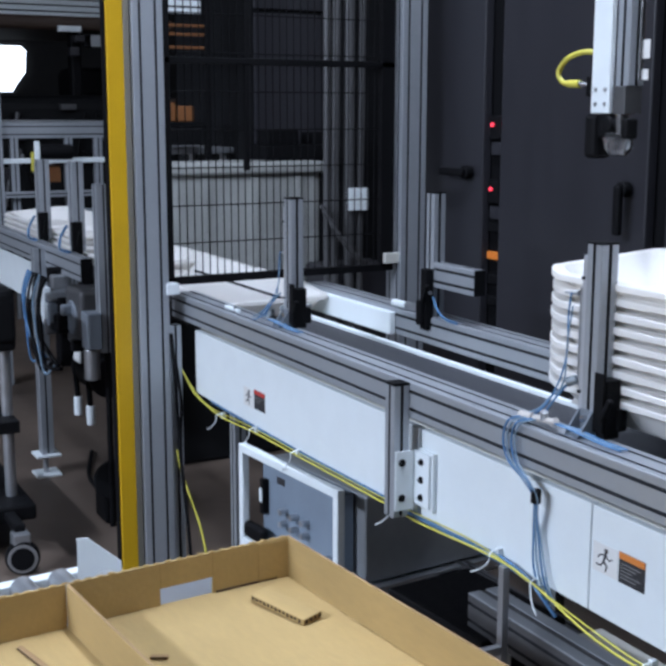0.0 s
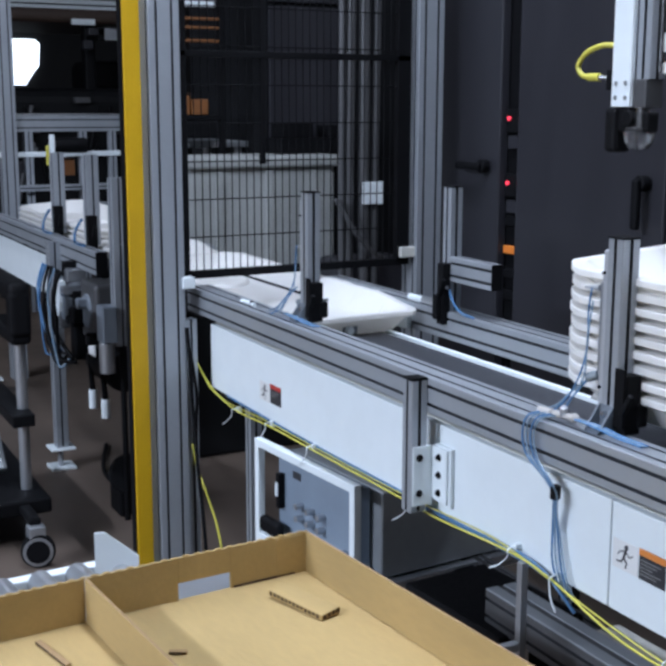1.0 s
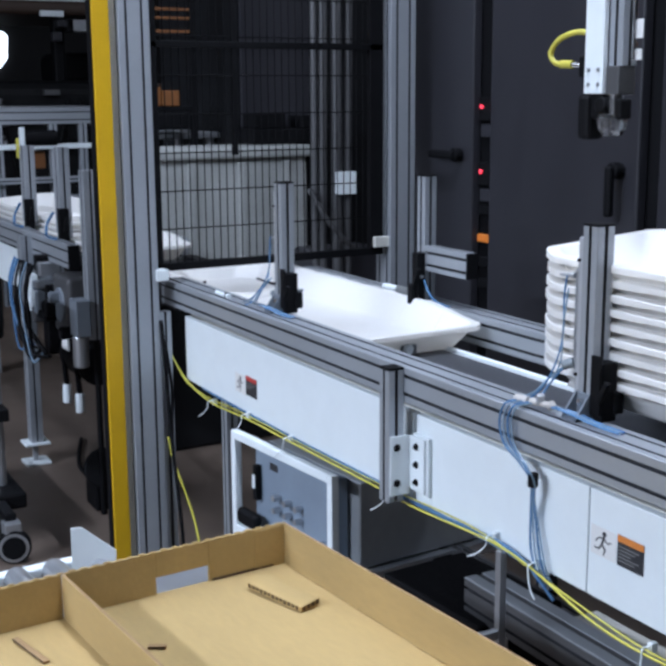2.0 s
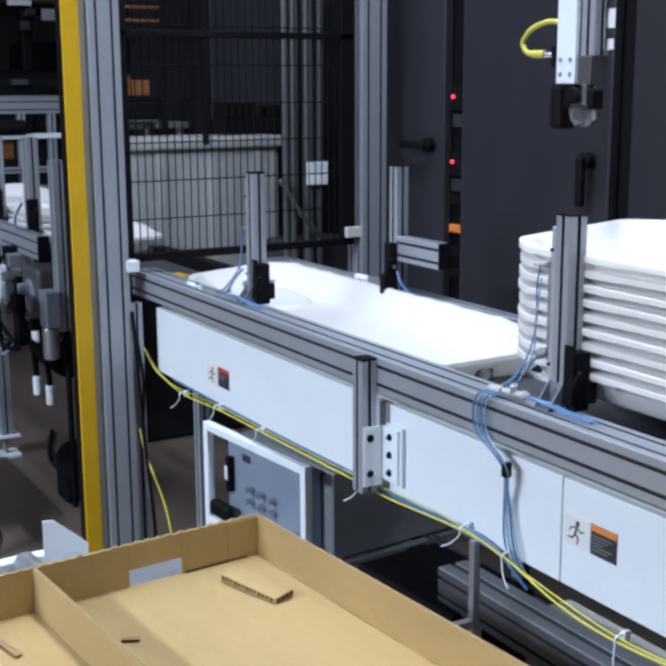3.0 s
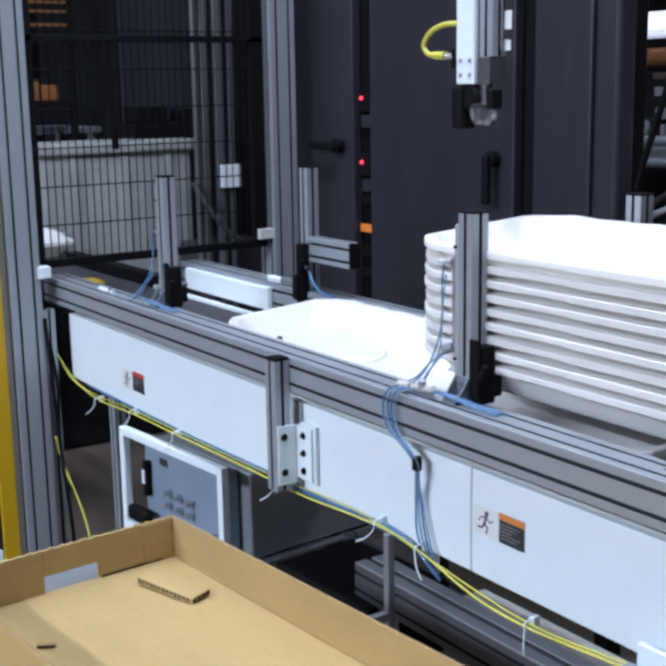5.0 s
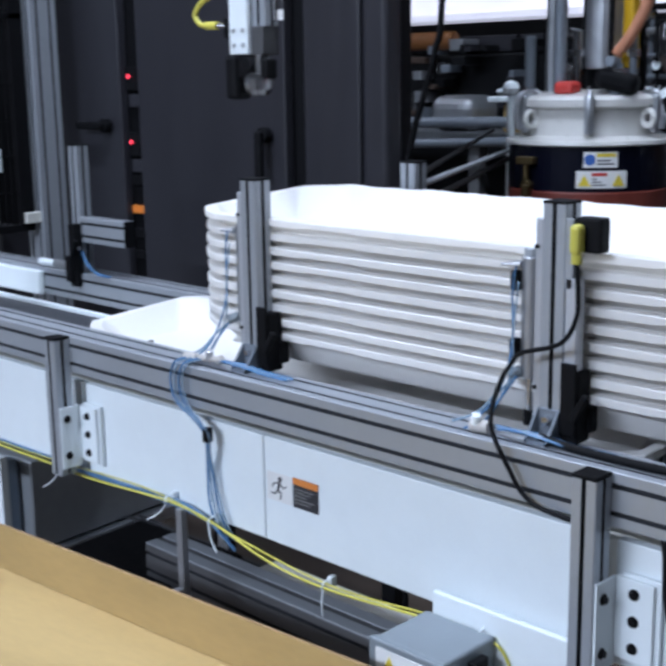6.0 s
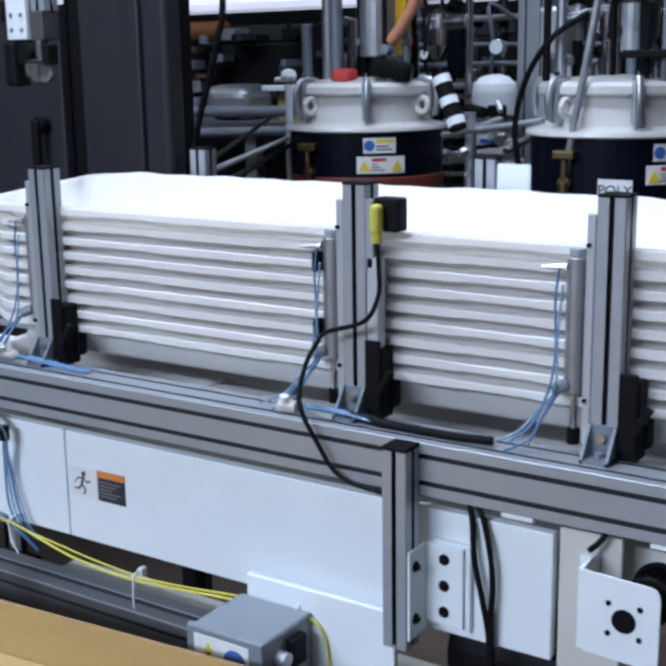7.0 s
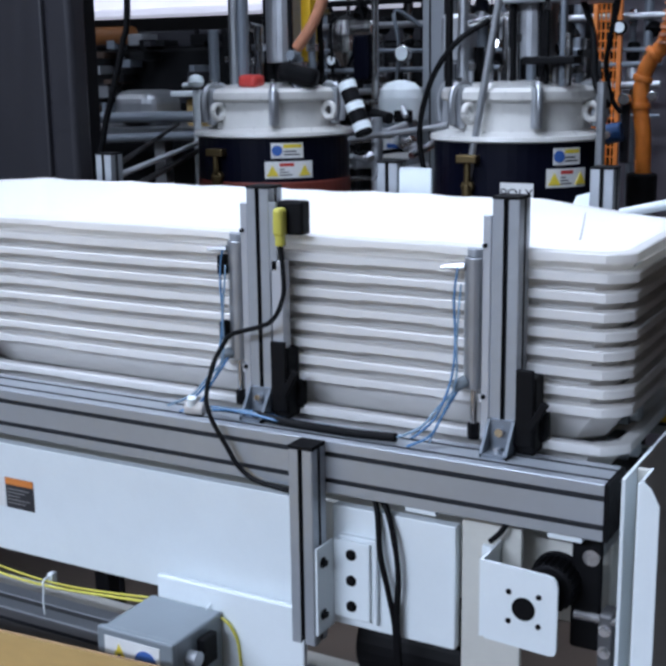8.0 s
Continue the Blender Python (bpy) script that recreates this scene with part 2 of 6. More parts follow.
def bar_y(y0, y1, x, z, nx=1, nz=1, s=0.0381):
    bm = profile(nx, nz, y1 - y0, s)
    bm.transform(Matrix.Translation((x, y0, z)) @ ALONG_Y)
    return bm


def bar_z(z0, z1, x, y, nx=1, ny=1, s=0.0381):
    bm = profile(nx, ny, z1 - z0, s)
    bm.transform(Matrix.Translation((x, y, z0)))
    return bm


def bolt(p, axis, r=0.006, h=0.006):
    p, axis = Vector(p), Vector(axis)
    bm = rod(p - axis * 0.002, p + axis * 0.001, r * 1.5, n=16)
    return rod(p, p + axis * h, r, n=6, bm=bm)


R = 1.04          # top of the conveyor rails
S = 0.0381        # one profile module

# ---------------------------------------------------------------- hall
solo("floor", box(-14, 9, -10, 11, -0.2, 0), CONCRETE, "worn brown-grey concrete factory floor with stains", "floor", kind="structure")
solo("wall_west", box(-14.3, -14, -10, 11, -0.2, 6), WALLM, "plain grey hall wall", "wall", kind="structure")
solo("wall_east", box(9, 9.3, -10, 11, -0.2, 6), WALLM, "plain grey hall wall", "wall", kind="structure")
solo("wall_south", box(-14.3, 9.3, -10.3, -10, -0.2, 6), WALLM, "plain grey hall wall", "wall", kind="structure")
solo("wall_north", box(-14.3, 9.3, 11, 11.3, -0.2, 6), WALLM, "plain grey hall wall", "wall", kind="structure")
solo("ceiling", box(-14.3, 9.3, -10.3, 11.3, 6, 6.2), CEILM, "dark steel deck ceiling of the hall", "ceiling", kind="structure")


def ceiling_light(x, y, length, watts):
    ob = thing("ceiling_light", "long white strip light hung below the ceiling", "lamp", pose(x, y, 4.3), group="strip lights")
    part("housing", box(-length / 2, length / 2, -0.16, 0.16, 0.03, 0.12, 0.01), WHITE, ob)
    part("diffuser", box(-length / 2 + 0.02, length / 2 - 0.02, -0.14, 0.14, 0.0, 0.028), LAMP, ob)
    for sx in (-1, 1):
        part("hanger", rod((sx * length * 0.4, 0, 0.12), (sx * length * 0.4, 0, 1.69), 0.006, n=8), STEEL, ob)
    lamp = bpy.data.lights.new("strip", "AREA")
    lamp.shape, lamp.size, lamp.size_y, lamp.energy, lamp.color = "RECTANGLE", length, 0.26, watts, (0.845, 0.915, 1.0)
    lo = new("strip_lamp", lamp)
    lo.matrix_world = pose(x, y, 4.28)


ceiling_light(0.6, -6.3, 3.0, 820)
ceiling_light(-1.6, -6.2, 3.0, 560)
ceiling_light(0.3, -0.2, 2.4, 158)
ceiling_light(0.8, 2.15, 2.4, 50)
ceiling_light(-3.4, -0.9, 2.4, 26)
ceiling_light(-4.6, 2.6, 2.4, 8)


# ---------------------------------------------------------------- conveyor
conveyor = thing("belt_conveyor", "aluminium-railed belt conveyor with white side panels", "conveyor")
X0, X1 = -1.46, 1.632
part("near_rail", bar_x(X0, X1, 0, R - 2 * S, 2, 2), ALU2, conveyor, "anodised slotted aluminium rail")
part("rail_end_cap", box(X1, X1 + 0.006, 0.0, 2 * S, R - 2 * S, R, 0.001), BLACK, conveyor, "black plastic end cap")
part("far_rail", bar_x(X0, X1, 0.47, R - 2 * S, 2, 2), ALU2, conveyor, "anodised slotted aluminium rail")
part("belt", box(X0 - 0.2, 1.62, 0.10, 0.366, 0.945, 0.965, 0.006), BELT, conveyor, "dark grey rubber belt")
part("belt_edge_strip", box(X0, 1.62, 0.369, 0.384, 0.94, 0.972, 0.002), WHITE, conveyor, "white plastic edge guide")
part("bed", box(X0, 1.62, 0.094, 0.43, 0.80, 0.944, 0.003), BEIGE, conveyor, "ivory steel conveyor bed")
for a, b in ((-1.335, -0.03), (-0.02, 0.527), (0.530, 1.19)):
    part("side_panel", box(a, b, 0.026, 0.044, 0.738 + 0.006 * (a > -1), 0.937, 0.002), WHITE, conveyor, "white painted steel side panel")
part("side_panel", box(1.235, 1.425, 0.026, 0.044, 0.756, 0.937, 0.002), WHITE, conveyor, "white painted steel side panel")
part("side_panel", box(1.43, 1.515, 0.036, 0.046, 0.70, 0.96, 0.002), BEIGE, conveyor, "ivory end bracket plate")
for x in (-0.066, 1.202):
    leg = part("leg", bar_z(0.747, R - 0.006, x, -S), ALU2, conveyor)
    part("leg_cap", box(x, x + S, -S, 0, R - 0.006, R, 0.001), BLACK, leg, "black plastic cap")
    bx = x + S
    br = box(bx + 0.0005, bx + 0.0045, -0.036, 0.012, 0.762, 0.893, 0.001)
    brk = part("angle_bracket", br, WHITE, conveyor, "white bolted angle bracket")
    part("flange", box(bx + 0.0045, bx + 0.062, 0.010, 0.016, 0.775, 0.893, 0.002), WHITE, brk)
    part("spacer_plate", box(bx + 0.010, bx + 0.070, 0.016, 0.0255, 0.770, 0.898, 0.002), WHITE, brk)
    for k in range(3):
        part("bolt", bolt((bx + 0.033, 0.010, 0.795 + 0.039 * k), (0, -1, 0), 0.0055), BLACK, brk)
    for z in (0.79, 0.868):
        part("bolt", bolt((bx + 0.0045, -0.020, z), (1, 0, 0), 0.0055), BLACK, brk)



# ---------------------------------------------------------------- trays
TL, TW, TH = 1.385, 0.365, 0.060


def tray_mesh():
    n_long, cut = 230, 0.032

    def outline(inset):
        x0, x1, y0, y1 = inset, TL - inset, inset, TW - inset
        c, e = cut, 0.056
        pts = []
        for (ax, ay), (bx, by), count, (qx, qy) in (((x0 + e * 1.6, y0), (x1 - c, y0), n_long, (0, 0)), ((x1 - c, y0), (x1, y0 + c), 9, (x1, y0)), ((x1, y0 + c), (x1, y1 - c), 16, (0, 0)), ((x1, y1 - c), (x1 - c, y1), 9, (x1, y1)),
                                                    ((x1 - c, y1), (x0 + e * 1.6, y1), n_long, (0, 0)), ((x0 + e * 1.6, y1), (x0, y1 - e), 9, (x0, y1)), ((x0, y1 - e), (x0, y0 + e), 16, (0, 0)), ((x0, y0 + e), (x0 + e * 1.6, y0), 9, (x0, y0))):
            for k in range(count):
                t = k / count
                x, y = ax + (bx - ax) * t, ay + (by - ay) * t
                if count == 9:
                    w = 0.55 * t * (1 - t)
                    x, y = x + w * (qx - (ax + bx) / 2), y + w * (qy - (ay + by) / 2)
                pts.append((x, y))
        return pts

    def wave(x, y):
        """Shallow notches along the rim."""
        w = 0.0
        for c, h in ((0.38, 0.055), (0.72, 0.05), (1.06, 0.055)):
            d = abs(x - c) - h
            w -= 0.0013 * min(1, max(0, (0.006 - d) / 0.006))
        return w

    def rise(x, y):
        """The far rim stands higher and falls off towards the nose, with soft lumps."""
        f = min(1, max(0, (TL - x) / 0.28))
        lump = 0.0009 * math.sin(x * 23) + 0.0008 * math.sin(x * 61 + 1)
        return y / TW * (0.003 + (0.022 + lump) * f * f * (3 - 2 * f))

    bm = bmesh.new()
    loops = []
    for inset, z in ((0.050, 0.0), (0.045, 0.004), (0.018, 0.042), (0.016, 0.0465), (0.0015, 0.0468), (0.0, 0.048), (0.0, 0.0585), (0.0012, 0.060), (0.004, 0.0604), (0.017, 0.0600), (0.020, 0.057), (0.058, 0.013), (0.070, 0.009), (0.11, 0.008)):
        lift = z / TH
        loops.append([bm.verts.new((x, y, z + lift * rise(x, y) + (wave(x, y) * (-1.1 if z < 0.049 else 0.4) if z > 0.045 and inset < 0.019 else 0))) for x, y in outline(inset)])
    n = len(loops[0])
    for row, (lo, hi) in enumerate(zip(loops, loops[1:])):
        for k in range(n):
            bm.faces.new((lo[k], lo[(k + 1) % n], hi[(k + 1) % n], hi[k])).smooth = row > 8
    bm.faces.new(loops[0][::-1])
    bm.faces.new(loops[-1])
    return finish(bm, "shell", TRAYW)


TRAY = tray_mesh()


def shelf_mesh():
    """The raised, rounded step in the tail of the tray."""
    bm = bmesh.new()
    pts = []
    for k in range(33):
        a = -math.pi / 2 + math.pi * k / 32
        pts.append((0.18 + 0.26 * math.cos(a), TW / 2 + (TW / 2 - 0.052) * math.sin(a)))
    pts += [(0.07, TW - 0.06), (0.06, 0.06)]
    lo = [bm.verts.new((x, y, 0.006)) for x, y in pts]
    mid = [bm.verts.new((x + (0.16 - x) * 0.04, TW / 2 + (y - TW / 2) * 0.955, 0.016)) for x, y in pts]
    hi = [bm.verts.new((x + (0.16 - x) * 0.09, TW / 2 + (y - TW / 2) * 0.91, 0.020)) for x, y in pts]
    n = len(pts)
    for a, b in ((lo, mid), (mid, hi)):
        for k in range(n):
            bm.faces.new((a[k], a[(k + 1) % n], b[(k + 1) % n], b[k])).smooth = True
    bm.faces.new(hi)
    bm.faces.new(lo[::-1])
    return finish(bm, "step", TRAYW)


SHELF = shelf_mesh()
RIB = finish(rod((0, TW - 0.048, 0.030), (0, TW - 0.026, 0.068), 0.0026, 0.0012, n=8), "rib", TRAYW)
HOLE_T = finish(rod((0.128, 0.120, 0.012), (0.131, 0.114, 0.0225), 0.0085, n=20), "drain_hole", BLACK)
HOLE_N = finish(rod((TL - 0.060, 0.145, 0.018), (TL - 0.016, 0.145, 0.0185), 0.0125, n=24, bevel=0.004), "outlet_plug", WHITE)
HOLE_B = finish(box(TL - 0.060, TL - 0.0285, 0.128, 0.172, 0.004, 0.034, 0.002), "outlet_boss", JBOX)


def tray(m, label, group="stacked trays"):
    ob = thing("plastic_tray", label, "tray", m, group)
    part("shell", TRAY, None, ob)
    part("step", SHELF, None, ob)
    for x in (0.36, 0.70, 1.04, 1.22):
        part("rib", RIB, None, ob, m=pose(x, 0, 0))
    part("drain_hole", HOLE_T, None, ob, "dark round drain hole")
    part("outlet_boss", HOLE_B, None, ob, "grey square outlet boss")
    part("outlet_plug", HOLE_N, None, ob, "round white outlet")
    return ob


SX, SY = 0.245, 0.095
first = tray(pose(SX, SY, 1.106 - TH), "white moulded plastic tray nested in a tall stack")
for k in range(1, 9):
    copy_thing(first, pose(SX + 0.0015 * math.sin(k * 2.1), SY + 0.001 * math.sin(k * 3.7), 1.106 - TH + 0.0253 * k))
rider = tray(pose(SX, SY, 0.966), "white moulded plastic tray riding on the conveyor belt")


# ---------------------------------------------------------------- guide posts
def guide_post(name, x, y, top, label):
    ob = thing(name, label, "post", pose(x, y, R), group="tray guide posts")
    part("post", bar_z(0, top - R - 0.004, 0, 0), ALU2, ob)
    part("cap", box(-0.0005, S + 0.0005, -0.0005, S + 0.0005, top - R - 0.004, top - R, 0.0012), BLACK, ob, "black plastic cap")
    return ob


NEAR = {}
for key, x in (("B", -0.766), ("D", 0.446), ("E", 1.080), ("F", 1.456)):
    NEAR[key] = guide_post("guide_post", x, 0.062, 1.380, "slotted aluminium upright with black cap on the conveyor rail")
for key, x in (("C", -0.725), ("H", 0.454), ("G", 1.080), ("I", 1.457)):
    NEAR[key] = guide_post("guide_post", x, 0.478, 1.385, "slotted aluminium upright with black cap on the far rail")

# ---------------------------------------------------------------- tall posts, light curtain, fence
T = 0.0475
for y in (-0.146, 0.772):
    ob = thing("tall_post", "tall slotted aluminium upright beside the conveyor", "post", pose(-1.44, y, 0), group="tall posts")
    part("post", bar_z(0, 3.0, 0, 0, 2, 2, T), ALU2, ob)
    part("foot_plate", box(-0.03, 0.125, -0.03, 0.125, 0, 0.012, 0.002), GALV, ob)
ob = thing("light_curtain", "yellow safety light curtain column beside a post", "safety sensor", pose(-1.395, -0.222, 0))
part("housing", box(0, 0.045, 0, 0.052, 0.16, 3.0, 0.004), YELLOW, ob, "yellow enamelled housing")
part("lens_strip", box(0.006, 0.040, -0.004, 0.0, 0.2, 2.95), BLACK, ob, "dark lens strip")
part("bottom_cap", box(0.004, 0.041, 0.004, 0.048, 0.11, 0.16, 0.003), BLACK, ob)
part("mounting_angle", box(0.0, 0.03, 0.053, 0.075, 0.0, 3.0, 0.002), ANGLEP, ob)

fence = thing("mesh_guard_panel", "black welded wire mesh guard panel in a tube frame", "guard fence", pose(-1.385, 0, 0))
FY0, FY1, FZ0, FZ1 = -0.045, 0.76, 1.086, 2.6
for name, b in (("frame_post", box(-0.012, 0.012, FY0, FY0 + 0.024, FZ0, FZ1, 0.002)), ("frame_post", box(-0.012, 0.012, FY1 - 0.05, FY1, FZ0, FZ1, 0.002)), ("frame_bar", box(-0.012, 0.012, FY0, FY1, FZ0 - 0.012, FZ0 + 0.012, 0.002)),
                ("frame_bar", box(-0.012, 0.012, FY0, FY1, 1.742, 1.762, 0.002)), ("frame_bar", box(-0.012, 0.012, FY0, FY1, FZ1 - 0.02, FZ1, 0.002))):
    part(name, b, BLACKM, fence)
part("frame_post", box(-0.010, 0.010, 0.222, 0.238, 1.42, FZ1, 0.002), BLACKM, fence)
wire_v = finish(rod((0, 0, FZ0), (0, 0, FZ1), 0.002, n=6), "wire", BLACKM)
wire_h = finish(rod((0, FY0, 0), (0, FY1, 0), 0.002, n=6), "wire", BLACKM)
for k in range(31):
    part("wire", wire_v, None, fence, m=pose(0, FY0 + 0.024 + k * 0.0245, 0))
for k in range(12):
    part("wire", wire_h, None, fence, m=pose(0.004, 0, FZ0 + 0.115 * (k + 1)))

# ---------------------------------------------------------------- grey cabinet
cab = thing("control_cabinet", "large dark grey steel control cabinet with black handles", "cabinet", pose(0, 0.95, 0))
part("body", box(-1.55, -0.005, 0.03, 0.10, 0.40, 2.6, 0.004), BLACKM, cab, "black cabinet carcass")
for x in (-1.5, -0.8, -0.07):
    part("foot", box(x, x + 0.05, 0.04, 0.09, 0, 0.40, 0.004), BLACKM, cab)
for a, b in ((-1.54, -1.126), (-1.034, -0.368), (-0.295, -0.09)):
    d = part("door", box(a, b, -0.006, 0.028, 0.41, 2.58, 0.006), GREYP, cab, "grey painted steel door")
part("corner_post", box(-0.086, 0.0, -0.004, 0.06, 0.405, 2.58, 0.016, seg=4), GREYP, cab)


def cabinet_handle(x, z, turn):
    h = part("handle", rod((0, -0.006, 0), (0, -0.035, 0), 0.022, n=20, bevel=0.004), BLACK, cab, "black swing handle", m=pose(x, -0.004, z))
    lever = box(-0.013, 0.013, -0.05, -0.03, -0.125, 0.012, 0.007)
    part("lever", lever, BLACK, h, m=pose(0, 0, 0, 0, turn, 0))
    return h


cabinet_handle(-0.437, 1.395, 0)
cabinet_handle(-1.19, 1.408, 90)

# ---------------------------------------------------------------- cardboard box on rollers
BX = pose(0.088, -0.341, 0, 0, 0, 4.4)
carton = thing("cardboard_tray", "open shallow brown cardboard tray with a divider wall", "cardboard box", BX)
BL, BW, BZ0, BZ1, CT = 1.25, 1.0, 0.712, 0.80, 0.006
part("base", box(0, BL, -BW, 0, BZ0, BZ0 + 0.008, 0.001), CARD, carton)


def card_wall(name, a, b, c, d, z0, z1):
    bm = box(a, b, c, d, z0, z1 - 0.0008)
    w = part(name, bm, CARD, carton)
    part("cut_edge", box(a + 0.001, b - 0.001, c + 0.001, d - 0.001, z1 - 0.0008, z1), CARD_EDGE, w, "rough corrugated cut edge")


part("end_wall", box(0, CT, -0.166, -CT, BZ0 + 0.008, BZ1, 0.001), CARD, carton)
part("end_wall", box(0, CT, -0.44, -0.271, BZ0 + 0.008, BZ1, 0.001), CARD, carton)
part("end_wall", box(0, CT, -0.271, -0.166, BZ0 + 0.040, BZ1, 0.001), CARD, carton)
part("end_wall", box(0, CT, -BW, -0.446, BZ0 + 0.008, BZ1, 0.001), CARD, carton)
card_wall("side_wall", 0, BL, -CT, 0, BZ0 + 0.008, BZ1)
card_wall("divider", 0.007, BL, -0.446, -0.44, BZ0 + 0.008, BZ1)
bed = thing("roller_conveyor", "gravity roller conveyor with steel rollers", "roller conveyor", BX)
for x in (-0.315, 1.2):
    part("side_channel", box(x, x + 0.03, -1.1, -0.25, 0.60, 0.696, 0.003), WHITE, bed)
roll = finish(rod((-0.284, 0, 0.688), (1.2, 0, 0.688), 0.0235, n=20), "roller", GALV)
for k in range(11):
    part("roller", roll, None, bed, m=pose(0, -0.285 - k * 0.075, 0))
for x in (-0.315, 1.2):
    for y in (-0.3, -1.0):
        part("leg", box(x, x + 0.03, y, y + 0.03, 0, 0.60, 0.002), GALV, bed)


# ---------------------------------------------------------------- drums
def drum(x, y, banded):
    ob = thing("pressure_drum", "navy drum with a cream clamped lid and safety labels", "drum", pose(x, y, 0), group="pressure drums")
    part("barrel", lathe([(0.22, 0.55), (0.228, 0.56), (0.228, 1.17), (0.228, 1.355), (0.222, 1.36)], 56), NAVY, ob)
    if banded:
        part("band", lathe([(0.228, 1.12), (0.2300, 1.125), (0.2300, 1.222), (0.228, 1.227)], 56), REDP, ob, "rust red band")
    part("shoulder", lathe([(0.236, 1.352), (0.24, 1.356), (0.238, 1.366), (0.19, 1.378), (0.188, 1.45), (0.2, 1.455)], 56), DRUMW, ob)
    part("lid", lathe([(0.205, 1.455), (0.21, 1.46), (0.21, 1.478), (0.2, 1.488), (0.12, 1.50), (0.02, 1.505)], 56), DRUMW, ob, "cream enamelled lid")
    for k in range(4):
        a = radians(45 + 90 * k)
        part("leg", rod((0.17 * math.cos(a), 0.17 * math.sin(a), 0), (0.17 * math.cos(a), 0.17 * math.sin(a), 0.56), 0.018, n=12), DARKP, ob)
    return ob


drum(0.108, 1.71, True)
drum(0.886, 1.71, False)


# ---------------------------------------------------------------- labels and cables on the conveyor
def sticker(parent, x0, x1, z0, z1, y, top, rest, bars=5, ink=GREYTXT):
    """A warning sticker on the panel: coloured head, dark field, unreadable lines as bars."""
    st = part("warning_sticker", box(x0, x1, y - 0.0012, y, z0, z1), rest, parent, "small warning sticker")
    h = z1 - z0
    part("sticker_head", box(x0, x1, y - 0.0018, y - 0.0012, z1 - h * 0.22, z1), top, st)
    for k in range(bars):
        zz = z1 - h * (0.36 + 0.115 * k)
        w = (x1 - x0) * (0.86 - 0.18 * ((k * 7) % 3))
        part("text_bar", box(x0 + 0.004, x0 + 0.004 + w * 0.9, y - 0.0017, y - 0.0012, zz - h * 0.025, zz + h * 0.012), ink, st)
    return st


def pictogram(parent, x0, x1, z0, z1, y):
    pg = part("pictogram", box(x0, x1, y - 0.001, y, z0, z1), LABELW, parent, "white pictogram sticker")
    cx, cz, w = (x0 + x1) / 2, (z0 + z1) / 2, x1 - x0
    part("figure", rod((cx + w * 0.03, y - 0.0016, cz + w * 0.25), (cx + w * 0.03, y - 0.001, cz + w * 0.25), w * 0.075, n=12), LABELK, pg)
    for (ax, az), (bx, bz), t in (((0.02, 0.18), (-0.06, -0.06), 0.075), ((-0.06, -0.06), (0.08, -0.17), 0.055), ((0.08, -0.17), (0.02, -0.33), 0.045), ((-0.06, -0.06), (-0.16, -0.2), 0.055), ((-0.16, -0.2), (-0.34, -0.2), 0.045),
                                  ((0.0, 0.14), (0.16, 0.02), 0.04), ((0.16, 0.02), (0.3, 0.1), 0.035), ((0.0, 0.14), (-0.2, 0.1), 0.04), ((-0.2, 0.1), (-0.3, -0.02), 0.035)):
        d = Vector((bx - ax, 0, bz - az))
        side = Vector((-d.z, 0, d.x)).normalized() * t / 2
        corner = [Vector((ax, 0, az)) + side, Vector((ax, 0, az)) - side, Vector((bx, 0, bz)) - side, Vector((bx, 0, bz)) + side]
        bm = plate([(cx + p.x * w, cz + p.z * w) for p in corner], 0.0006)
        bm.transform(Matrix.Translation((0, y - 0.0016, 0)))
        part("figure", bm, LABELK, pg)


PY = 0.026
sticker(conveyor, -0.888, -0.818, 0.788, 0.842, PY, LABELR, LABELK, 3)
pictogram(conveyor, -0.960, -0.892, 0.784, 0.838, PY)
sticker(conveyor, 0.603, 0.665, 0.8235, 0.877, PY, LABELO, LABELK, 5)
pictogram(conveyor, 0.537, 0.600, 0.8235, 0.875, PY)
tube([(-1.50, -0.03, 0.90), (-1.461, 0.0, 0.844), (-1.33, 0.006, 0.76), (-1.265, 0.01, 0.735), (-1.097, 0.012, 0.716), (-0.85, 0.012, 0.727), (-0.587, 0.012, 0.730), (-0.155, 0.012, 0.736), (0.006, 0.01, 0.738), (0.268, 0.008, 0.755),
      (0.401, 0.005, 0.748), (0.559, 0.0, 0.718), (0.701, 0.0, 0.71), (0.902, 0.002, 0.725), (1.034, 0.0, 0.735), (1.075, 0.002, 0.712), (1.085, 0.003, 0.66), (1.09, 0.004, 0.56)], 0.0023, YCABLE, "cable", conveyor, "yellow sensor cable")
tube([(-1.461, 0.004, 0.84), (-1.25, 0.016, 0.730), (-0.85, 0.019, 0.733), (-0.2, 0.018, 0.742), (0.2, 0.012, 0.762), (0.41, 0.008, 0.742), (0.70, 0.003, 0.717), (0.95, 0.006, 0.735), (1.05, 0.006, 0.735)], 0.0016, YCABLE, "cable", conveyor, "yellow sensor cable")
tube([(-1.2, 0.022, 0.738), (-0.6, 0.022, 0.738), (-0.062, 0.02, 0.747), (0.089, 0.018, 0.748), (0.282, 0.014, 0.760), (0.37, 0.01, 0.752), (0.42, 0.006, 0.735), (0.45, 0.02, 0.70)], 0.0036, BLUET, "air_tube", conveyor, "blue air tube")
tube([(-0.1, 0.026, 0.735), (0.2, 0.022, 0.744), (0.36, 0.018, 0.742), (0.43, 0.02, 0.72)], 0.0036, BLUET, "air_tube", conveyor, "blue air tube")
